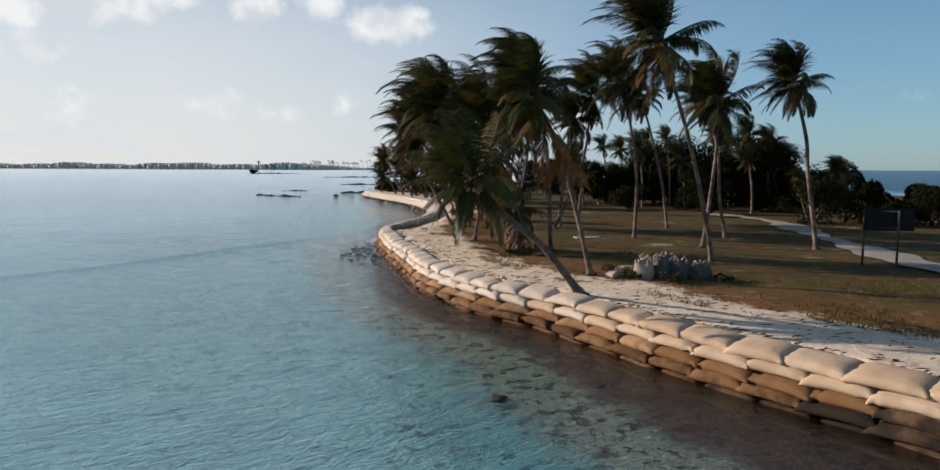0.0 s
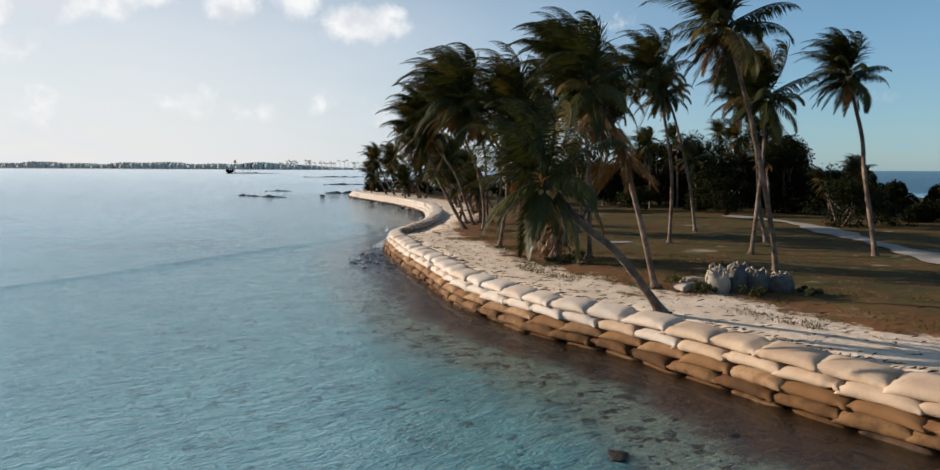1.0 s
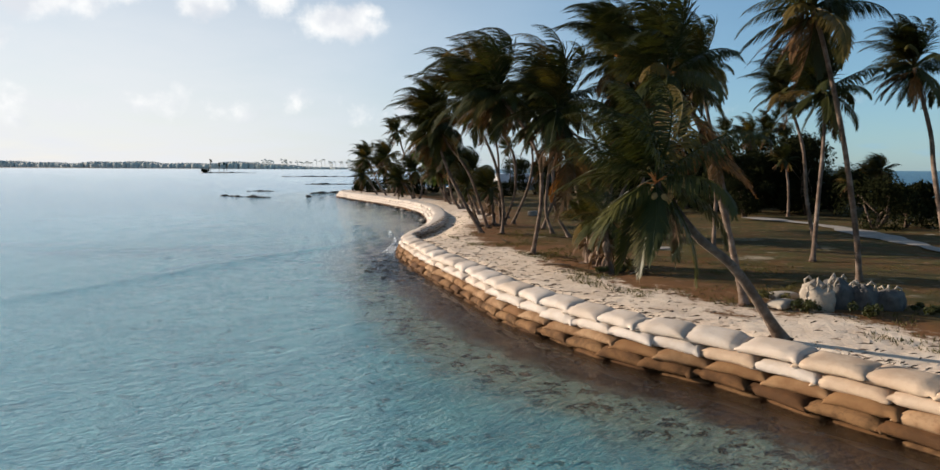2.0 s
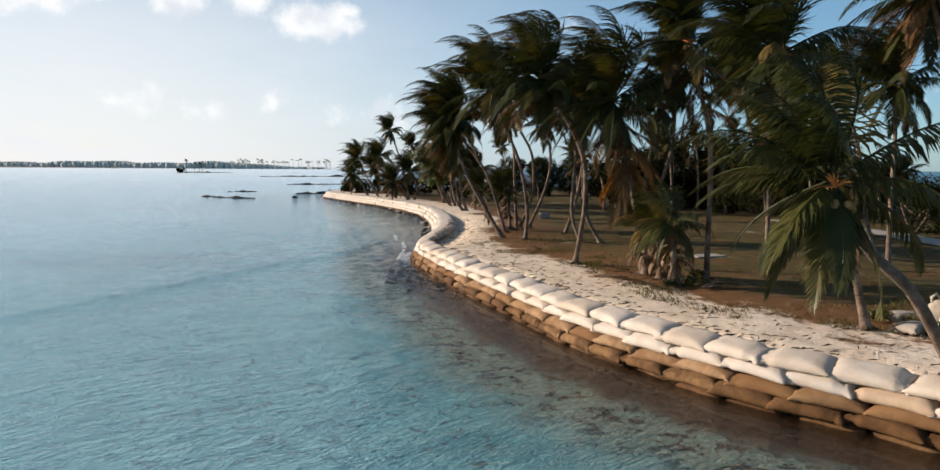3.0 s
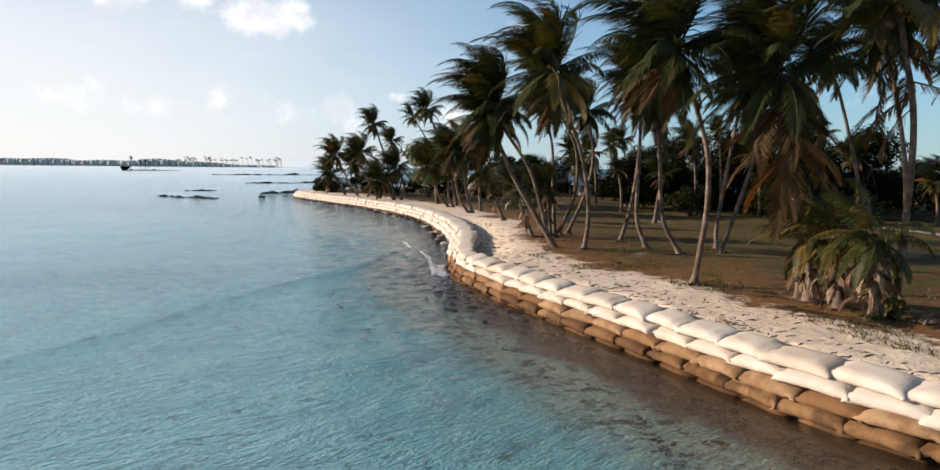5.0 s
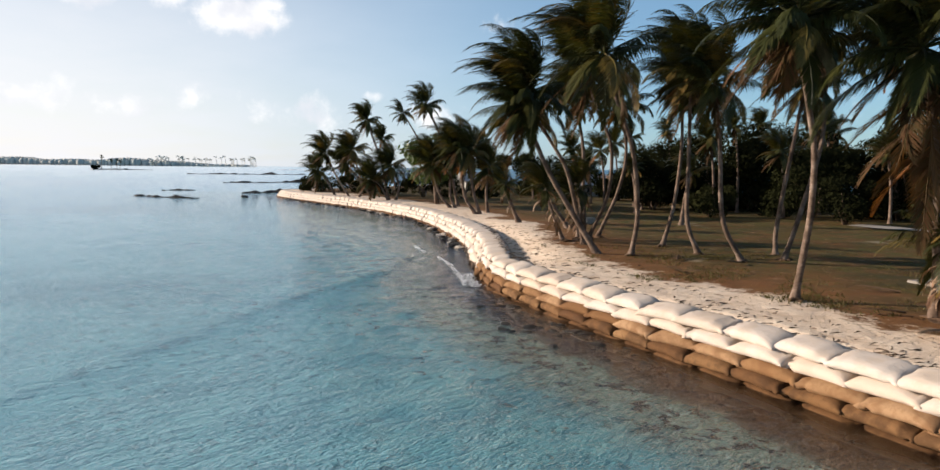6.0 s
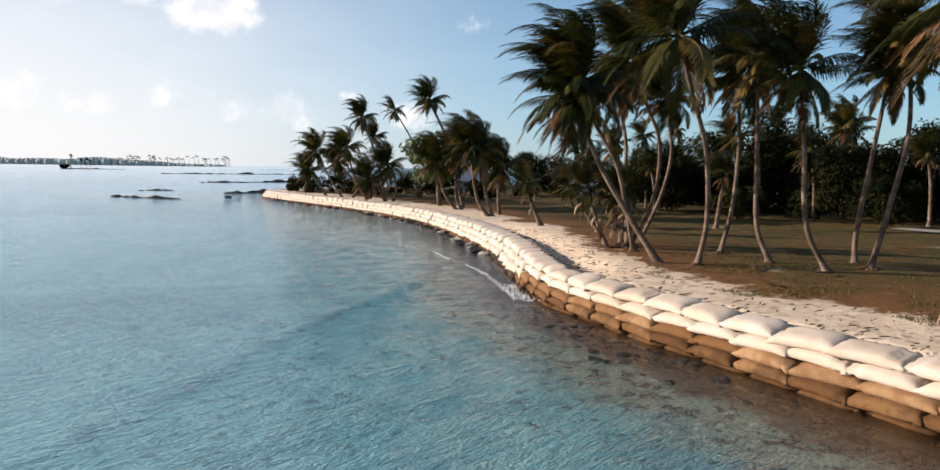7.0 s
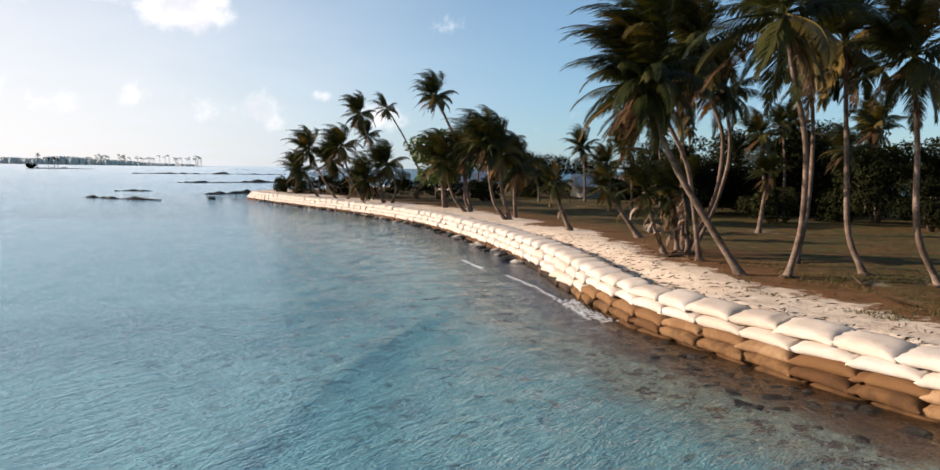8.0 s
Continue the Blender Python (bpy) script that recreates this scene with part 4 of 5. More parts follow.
def broadleaf_tree(x, y, h, w, seed):
    rng = random.Random(seed)
    root = tagged(new("broadleaf_tree"), "spreading broadleaf tree with bright green leaves", "tree")
    root.location = (x, y, 1.15)
    v, f = tube([(0.4, 0, -0.3), (0.2, 0, 1.0), (0, 0, h * 0.45)], [0.30, 0.22, 0.15], 9)
    child("trunk", mesh_from("trunk", v, f, BARK, True), root)
    blobs = []
    for k in range(11):
        a = rng.uniform(0, 6.28)
        rr = rng.uniform(0.15, 0.5) * w
        e = (rr * math.cos(a), rr * math.sin(a), h * rng.uniform(0.45, 0.95))
        v, f = tube([(0, 0, h * 0.4), (e[0] * 0.5, e[1] * 0.5, (h * 0.4 + e[2]) / 2), e], [0.12, 0.08, 0.03], 6)
        child("limb", mesh_from("limb", v, f, BARK, True), root)
        blobs.append((*e, h * rng.uniform(0.16, 0.26), 0.6))
    v, f = leaf_cloud(blobs, 4200, 0.24, rng)
    child("crown", mesh_from("crown", v, f, BROADLEAF), root)


broadleaf_tree(-2.6, 90.0, 6.3, 6.0, 5)

BELT = [(16, 80, 7, 6.5), (21, 79, 6, 7.5), (27, 78, 7, 7.0), (24, 69, 6, 6.2), (29, 66, 6, 6.8), (34, 70, 7, 6.0), (40, 74, 7, 4.8), (31, 82, 8, 8.0), (37, 88, 8, 8.5),
        (26, 90, 7, 7.0), (20, 97, 7, 6.0), (28, 103, 8, 7.5), (12, 112, 7, 5.0), (20, 118, 8, 6.5), (42, 62, 6, 2.5), (47, 68, 8, 2.4), (54, 64, 8, 2.0), (36, 57, 5, 2.6), (60, 74, 9, 2.2)]
for k, (x, y, w, h) in enumerate(BELT):
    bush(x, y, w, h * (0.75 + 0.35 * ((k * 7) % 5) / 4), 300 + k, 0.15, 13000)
LOW = [(25.6, 51.5, 4.5, 3.6), (28.8, 53.0, 3.5, 3.0), (33.5, 49.5, 4.5, 2.5), (37, 51, 4.5, 2.7), (39, 47, 4, 2.7), (22.0, 63.0, 3.0, 3.4), (16.5, 71, 3.5, 2.6), (1.5, 118, 6, 3.0), (-4, 130, 6, 3.0), (-11, 126, 5, 2.4), (7, 108, 4, 2.2), (-14, 123, 5, 2.3), (-9, 117, 5, 2.3), (-5, 112, 5, 2.3), (-1.2, 108, 5, 2.2), (-15.5, 128, 4, 2.2), (3.0, 104, 5, 2.4), (-7, 121, 6, 2.6)]
for k, (x, y, w, h) in enumerate(LOW):
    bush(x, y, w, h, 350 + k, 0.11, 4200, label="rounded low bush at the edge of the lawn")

# ragged palms that stand up out of the belt
for k, (x, y, z, s) in enumerate([(26.0, 63.5, 6.0, 0.6), (33.5, 62.0, 5.2, 0.6), (36.0, 66.0, 4.8, 0.65), (22.0, 76.0, 8.6, 0.6), (17.0, 86.0, 8.0, 0.65), (30.0, 84.0, 9.4, 0.7),
                                  (24.0, 92.0, 9.0, 0.7), (11.0, 101.0, 4.2, 0.6), (12.5, 76.0, 5.0, 0.5), (18.0, 84.0, 4.4, 0.6), (15.0, 80.0, 4.6, 0.6), (24.0, 84.0, 6.2, 0.7), (9.0, 118.0, 8.5, 0.8), (29.5, 60.0, 4.2, 0.55), (13.0, 84.0, 6.6, 0.8), (18.5, 74.0, 7.4, 0.85), (21.5, 69.0, 6.2, 0.8), (27.0, 72.0, 8.2, 0.9), (31.0, 76.0, 9.0, 0.9),
                                  (35.0, 80.0, 8.4, 0.9), (16.0, 100.0, 7.2, 0.9), (23.0, 104.0, 8.0, 0.9), (37.5, 69.0, 4.4, 0.7), (25.0, 79.0, 5.0, 0.9), (14.0, 90.0, 5.2, 0.9)]):
    palm([(x, y, 1.15), (x - 0.1, y, 1.15 + (z - 1) * 0.5), (x - 0.5, y, z)], size=s, girth=0.13, fronds=28, dry=5, label="palm crown rising from the dark bushes", group="palms in the bushes")


# ---- the sandbag wall ----
def bag_mesh(seed, material, lx=0.80, ly=0.44, lz=0.162):
    """A filled bag: a plump pillow with eared corners, one end tied and creased."""
    rng = random.Random(seed)
    nu, nw = 17, 10
    ph, q, tie, lean = rng.uniform(0, 6.28), rng.uniform(0, 6.28), rng.choice((-1, 1)) * rng.uniform(0.66, 0.82), rng.uniform(-0.05, 0.05)
    deep = rng.choice((0.03, 0.08, 0.2, 0.36, 0.5))
    verts, faces, index = [], [], {}
    for side in (1, -1):
        for i in range(nu):
            for j in range(nw):
                u, w = math.sin(math.pi / 2 * (-1 + 2 * i / (nu - 1))), math.sin(math.pi / 2 * (-1 + 2 * j / (nw - 1)))
                rim = i in (0, nu - 1) or j in (0, nw - 1)
                if rim and side < 0:
                    index[side, i, j] = index[1, i, j]
                    continue
                full = max(0.0, 1 - abs(u) ** 5.5) ** 0.52 * max(0.0, 1 - abs(w) ** 4.2) ** 0.42
                crease = math.exp(-((u - tie - 0.05 * math.sin(4 * w + q)) / 0.06) ** 2)
                x = lx * u * (1 - 0.05 * (1 - w * w)) + 0.012 * math.sin(5 * w + ph)
                y = ly * w * (1 - 0.10 * (1 - u * u) + 0.05) * (1 - 0.14 * crease) + lean * u
                z = side * lz * full * (1 - deep * crease) * (1 + 0.06 * math.sin(2.3 * u + ph) + 0.03 * math.sin(4.1 * w + 3 * u + q))
                z += 0.030 * math.sin(11 * w + 4 * u + q) * abs(u) ** 4 - 0.05 * abs(u) ** 3 + 0.005 * math.sin(7 * u + 5 * w + ph)
                if side < 0:
                    z *= 0.85
                index[side, i, j] = len(verts)
                verts.append((x, y, z))
    for side in (1, -1):
        for i in range(nu - 1):
            for j in range(nw - 1):
                f = (index[side, i, j], index[side, i + 1, j], index[side, i + 1, j + 1], index[side, i, j + 1])
                faces.append(f if side > 0 else f[::-1])
    return mesh_from("sandbag", verts, faces, material, True)


COURSES = ((0.40, -0.05, BROWN), (0.46, 0.23, BROWN), (0.57, 0.50, TAN), (0.68, 0.77, CREAM), (0.80, 1.04, CREAM))


def build_wall():
    rng = random.Random(77)
    root = tagged(new("sandbag_wall"), "curved sea wall of stacked sandbags, cream above and stained brown below", "sea wall", kind="structure")
    kinds = {c: [bag_mesh(500 + 17 * c + k, COURSES[c][2]) for k in range(9)] for c in range(len(COURSES))}
    # cream bags of the near end, lower light painted into their colour
    sandy = [bag_mesh(720 + k, DIM_CREAM) for k in range(6)]
    # the near-black variants
    weedy = [bag_mesh(700 + k, NEAR_BLACK) for k in range(6)]
    near, rest = [], []
    for c, (off, z, mat) in enumerate(COURSES):
        s = 0.7 * (c % 2) + 6.0
        while s < len(SHORE) * 0.1 - 2:
            pitch = rng.uniform(1.36, 1.50)
            i = int((s + pitch / 2) * 10)
            p, t, n = SHORE[i], tang[i], INWARD[i]
            far = min(1.0, max(0.0, (p[1] - 50) / 5))
            o = off + rng.uniform(-0.035, 0.035) + far * (0.0, 0.0, -0.05, 0.08, 0.22)[c]
            m = Matrix.Translation((p[0] + n[0] * o, p[1] + n[1] * o, z - 0.12 * far + rng.uniform(-0.02, 0.02))) @ Matrix.Rotation(math.atan2(-t[1], -t[0]) + rng.uniform(-0.06, 0.06), 4, "Z") @ pose(0, 0, 0, (1 - 0.5 * far) * 11 + rng.uniform(-3.5, 3.5) * (1 - 0.7 * far), rng.uniform(-2.5, 0.5) * (1 - 0.8 * far), 0) @ Matrix.Diagonal((pitch / 1.43 * (1 + 0.13 * far), rng.uniform(0.95, 1.06) * (1 + 0.5 * far), rng.uniform(0.95, 1.08) * (1 + 0.38 * far), 1))
            me = rng.choice(weedy if far > 0.9 and c < 2 else weedy if p[1] < 16.0 - 1.4 * c and c < 3 else sandy if c > 2 and p[1] < rng.uniform(16, 23) else kinds[3 if c == 2 and p[1] > 53 else c])
            (near if 5 < p[1] < 62 and (c or p[1] < 30) else rest).append((3 if c == 2 and p[1] > 53 else c, me, m))
            s += pitch
    near.sort(key=lambda e: e[2].translation.y)
    for c, me, m in near[:300]:
        child("sandbag", me, root, m)
    rest += near[300:]
    for c in range(len(COURSES)):
        verts, faces = [], []
        for cc, me, m in rest:
            if cc != c:
                continue
            b = len(verts)
            verts += [m @ v.co for v in me.vertices]
            faces += [tuple(b + i for i in f.vertices) for f in me.polygons]
        if verts:
            tagged(child("sandbag_row", mesh_from("sandbag_row", verts, faces, COURSES[c][2], True), root), kind="stuff")
    # packed fill behind the bags
    verts, faces = [], []
    for i in range(50, len(SHORE) - 20, 8):
        p, n = SHORE[i], INWARD[i]
        for o, z in ((0.62, -0.3), (0.78, 0.80), (1.05, 0.95), (1.1, -0.3)):
            verts.append((p[0] + n[0] * o, p[1] + n[1] * o, z))
    for k in range(len(verts) // 4 - 1):
        for j in range(3):
            faces.append((4 * k + j, 4 * k + j + 1, 4 * k + 5 + j, 4 * k + 4 + j))
    child("fill", mesh_from("fill", verts, faces, TAN), root)


# ---- loose things ----
def bulk_bag(x, y, w, h, seed, material, label):
    """A full square bulk bag, sagging, its mouth drawn together with loops."""
    rng = random.Random(seed)
    root = tagged(new("bulk_bag"), label, "bulk bag", "bulk bags on the sand")
    root.matrix_basis = pose(x, y, 1.1, rng.uniform(-5, 5), rng.uniform(-5, 5), rng.uniform(0, 90))
    verts, faces = [], []
    rings, sides = 11, 20
    for i in range(rings):
        u = i / (rings - 1)
        z = h * u
        r = w / 2 * (0.93 + 0.13 * math.sin(math.pi * min(1, u * 1.25))) if u < 0.8 else w / 2 * (0.98 - 0.75 * ((u - 0.8) / 0.2) ** 0.8)
        for s in range(sides):
            a = 2 * math.pi * s / sides
            sq = 1 / max(abs(math.cos(a)), abs(math.sin(a))) ** 0.65
            k = r * sq * (1 + 0.05 * math.sin(5 * a + 7 * u + seed) + rng.uniform(-0.02, 0.02))
            verts.append((k * math.cos(a), k * math.sin(a), z + (0.05 * math.sin(3 * a + seed) if u > 0.7 else 0)))
    for i in range(rings - 1):
        for s in range(sides):
            s2 = (s + 1) % sides
            faces.append((i * sides + s, i * sides + s2, (i + 1) * sides + s2, (i + 1) * sides + s))
    faces.append(tuple((rings - 1) * sides + s for s in range(sides)))
    sack = child("sack", mesh_from("sack", verts, faces, material, True), root)
    for k in range(3):
        a = rng.uniform(0, 6.28)
        c, s = math.cos(a) * w * 0.4, math.sin(a) * w * 0.4
        v, f = tube([(c, s, h * 0.75), (c * 1.15, s * 1.15, h * 1.0), (c * 0.8, s * 0.8, h * 1.14), (c * 0.35, s * 0.35, h * 0.95)], [0.035] * 4, 5)
        child("loop", mesh_from("loop", v, f, WOVEN, True), sack, label="pale lifting loop")


def stone(name, x, y, z, r, seed, material, label, group=""):
    rng = random.Random(seed)
    bm = bmesh.new()
    bmesh.ops.create_icosphere(bm, subdivisions=2, radius=1)
    off = Vector((rng.uniform(0, 50), rng.uniform(0, 50), rng.uniform(0, 50)))
    for v in bm.verts:
        k = 1 + 0.45 * noise.noise(v.co * 1.3 + off) + 0.2 * noise.noise(v.co * 3.1 + off)
        v.co = Vector((v.co.x * r * 1.25 * k, v.co.y * r * k, v.co.z * r * 0.42 * k))
    me = bpy.data.meshes.new(name)
    bm.to_mesh(me)
    bm.free()
    me.materials.append(material)
    ob = new(name, me)
    ob.matrix_basis = pose(x, y, z, 0, 0, rng.uniform(0, 360))
    return tagged(ob, label, "rock", group)


bulk_bag(6.62, 25.9, 0.72, 0.70, 1, WOVEN, "full pale bulk bag with a drawn-up mouth on the sand")
bulk_bag(7.30, 26.25, 0.68, 0.80, 2, WOVEN_SHADED, "full bulk bag, the shade over it put into its colour")
bulk_bag(7.98, 26.05, 0.72, 0.74, 3, WOVEN_SHADED, "full bulk bag, the shade over it put into its colour")
bulk_bag(8.75, 25.95, 0.74, 0.60, 4, WOVEN_SHADED, "slumped bulk bag, the shade over it put into its colour")
bulk_bag(7.75, 27.0, 0.70, 0.78, 5, WOVEN_SHADED, "full bulk bag behind the others, shade put into its colour")
bulk_bag(6.95, 26.85, 0.70, 0.74, 6, WOVEN, "full pale bulk bag behind the others")


def loose_bag(x, y, z, turn, seed):
    ob = new("loose_sandbag", bag_mesh(seed, WOVEN, 0.5, 0.28, 0.14))
    ob.matrix_basis = pose(x, y, z, 0, 0, turn)
    tagged(ob, "small pale sandbag lying on the sand", "sandbag")


loose_bag(5.75, 26.3, 1.24, 25, 41)
loose_bag(6.4, 27.6, 1.24, 15, 42)


def fallen_frond(x, y, turn, seed, size=1.0):
    rng = random.Random(seed)
    me = frond_mesh("fallen_frond", 1.5 * size, 0.0, radians(8), 0.14, 0.0, 26, PALE_DRY if seed % 2 else DRY, rng, 0.035, 0.12, 0.0)
    ob = new("fallen_frond", me)
    ob.matrix_basis = pose(x, y, 1.19, rng.uniform(-12, 12), 0, turn)
    tagged(ob, "dead palm frond fallen on the sand", "palm frond", "fallen fronds")


for k, (x, y, turn, size) in enumerate(((1.5, 33.9, 160, 1.0), (1.2, 35.0, 200, 0.9), (1.7, 32.6, 120, 0.8), (2.9, 32.4, 40, 0.9), (3.1, 33.2, -20, 1.0), (1.9, 36.9, 170, 0.8), (2.7, 35.6, 60, 0.9),
                                          (5.0, 26.2, 30, 0.8), (3.4, 46.4, 200, 0.7), (4.3, 39.6, 140, 0.8), (-0.4, 44.2, 100, 0.7), (1.0, 47.4, 60, 0.8))):
    fallen_frond(x, y, turn, 60 + k, size)


def weed(x, y, w, h, seed):
    rng = random.Random(seed)
    blobs = [(rng.uniform(-0.5, 0.5) * w, rng.uniform(-0.5, 0.5) * w, h * rng.uniform(0.35, 0.8), h * rng.uniform(0.25, 0.45), 0.9) for k in range(6)]
    v, f = leaf_cloud(blobs, 420, 0.06, rng)
    ob = new("weed", mesh_from("weed", v, f, SUNLIT_LEAF))
    ob.location = (x, y, 1.12)
    tagged(ob, "small leafy green weed at the edge of the lawn", "weed", "weeds on the lawn's edge")


for k, (x, y, w, h) in enumerate(((3.0, 33.4, 0.5, 0.35), (3.5, 34.0, 0.4, 0.45), (2.0, 33.0, 0.5, 0.3), (6.1, 25.6, 0.7, 0.35), (7.4, 24.9, 0.6, 0.4), (9.3, 25.2, 0.7, 0.3), (5.9, 27.2, 0.9, 0.4))):
    weed(x, y, w, h, 71 + k)


def pale_block(x, y, w, d, h, turn, label, category):
    bm = bmesh.new()
    bmesh.ops.create_cube(bm, size=1, matrix=Matrix.Diagonal((w, d, h, 1)))
    bmesh.ops.bevel(bm, geom=bm.edges[:], offset=min(w, d, h) * 0.18, segments=2, affect="EDGES")
    rng = random.Random(int(x * 10))
    for v in bm.verts:
        v.co += Vector((rng.uniform(-0.02, 0.02), rng.uniform(-0.02, 0.02), rng.uniform(-0.01, 0.01)))
    me = bpy.data.meshes.new(category)
    bm.to_mesh(me)
    bm.free()
    me.materials.append(TRACK)
    ob = new(category, me)
    ob.matrix_basis = pose(x, y, 1.15 + h * 0.4, 0, 0, turn)
    tagged(ob, label, category)


pale_block(7.0, 41.0, 1.5, 0.9, 0.08, 8, "pale worn concrete slab lying in the grass", "slab")
pale_block(4.5, 66.0, 0.8, 0.6, 0.45, 20, "small pale stone block standing on the lawn", "block")


def sign_board():
    root = tagged(new("sign_board"), "dark back of a sign board on two thin posts", "sign")
    root.location = (17.45, 29.3, 1.15)
    for x, y in ((-0.5, 0.25), (0.55, -0.45)):
        v, f = tube([(x, y, -0.3), (x, y, 2.4)], [0.05, 0.05], 8)
        child("post", mesh_from("post", v, f, POST, True), root)
    bm = bmesh.new()
    bmesh.ops.create_cube(bm, size=1)
    for v in bm.verts:
        v.co = Vector((v.co.x * 1.95, v.co.y * 0.06, v.co.z * 0.95))
    bmesh.ops.bevel(bm, geom=bm.edges[:], offset=0.015, segments=2, affect="EDGES")
    me = bpy.data.meshes.new("board")
    bm.to_mesh(me)
    bm.free()
    me.materials.append(BOARD)
    child("board", me, root, pose(0.35, -0.1, 2.0, 0, 0, -12))
    for z in (1.65, 2.35):
        v, f = tube([(-0.55, 0.33, z), (0.6, -0.42, z)], [0.03, 0.03], 6)
        child("rail", mesh_from("rail", v, f, POST), root)


sign_board()


def track():
    mid = spline([(17.5, 14), (18.3, 21), (19.1, 29), (19.9, 34), (20.9, 40), (22.3, 47), (23.4, 54), (22, 62)], 0.5)
    t = np.gradient(mid, axis=0)
    t /= np.linalg.norm(t, axis=1)[:, None]
    verts, faces = [], []
    for i, p in enumerate(mid):
        w = 0.85 + 0.35 * math.sin(i * 0.21) + 0.15 * math.sin(i * 0.9)
        for k in range(5):
            o = (k / 2 - 1) * w
            verts.append((p[0] + t[i][1] * o, p[1] - t[i][0] * o, 1.235 + 0.03 * (1 - (k / 2 - 1) ** 2) + 0.10 * min(1, max(0, (p[0] - 12) / 20))))
    for i in range(len(mid) - 1):
        for k in range(4):
            a = i * 5 + k
            faces.append((a, a + 5, a + 6, a + 1))
    tagged(new("track", mesh_from("track", verts, faces, TRACK, True)), "pale worn sand track across the lawn", "track", kind="structure")


track()


def house(x, y, w, d, h, turn, seed, label):
    root = tagged(new("house"), label, "house", "houses behind the palms")
    root.matrix_basis = pose(x, y, 1.15, 0, 0, turn)
    bm = bmesh.new()
    bmesh.ops.create_cube(bm, size=1, matrix=Matrix.Translation((0, 0, h / 2)) @ Matrix.Diagonal((w, d, h, 1)))
    me = bpy.data.meshes.new("wall")
    bm.to_mesh(me)
    bm.free()
    me.materials.append(WHITE_WALL)
    child("wall", me, root)
    o = 0.5
    verts = [(-w / 2 - o, -d / 2 - o, h - 0.1), (w / 2 + o, -d / 2 - o, h - 0.1), (w / 2 + o, d / 2 + o, h - 0.1), (-w / 2 - o, d / 2 + o, h - 0.1), (-w / 2 - o, 0, h + d * 0.28), (w / 2 + o, 0, h + d * 0.28)]
    child("roof", mesh_from("roof", verts, [(0, 1, 5, 4), (2, 3, 4, 5), (0, 4, 3), (1, 2, 5), (3, 2, 1, 0)], ROOF), root)
    for k in (-0.3, 0.05, 0.32):
        bm = bmesh.new()
        bmesh.ops.create_cube(bm, size=1, matrix=Matrix.Translation((k * w, -d / 2 - 0.02, h * 0.55)) @ Matrix.Diagonal((w * 0.14, 0.08, h * 0.4, 1)))
        me = bpy.data.meshes.new("window")
        bm.to_mesh(me)
        bm.free()
        me.materials.append(BOARD)
        window = child("window", me, root, label="dark window opening")
        bm = bmesh.new()
        bmesh.ops.create_cube(bm, size=1, matrix=Matrix.Translation((k * w, -d / 2 - 0.07, h * 0.33)) @ Matrix.Diagonal((w * 0.17, 0.14, 0.08, 1)))
        me = bpy.data.meshes.new("sill")
        bm.to_mesh(me)
        bm.free()
        me.materials.append(ROOF)
        child("sill", me, window)


house(13.0, 138.0, 8, 5, 1.6, 10, 1, "low pale house behind the palms")
house(24.0, 112.0, 7, 5, 1.6, -5, 3, "low pale house behind the palms")


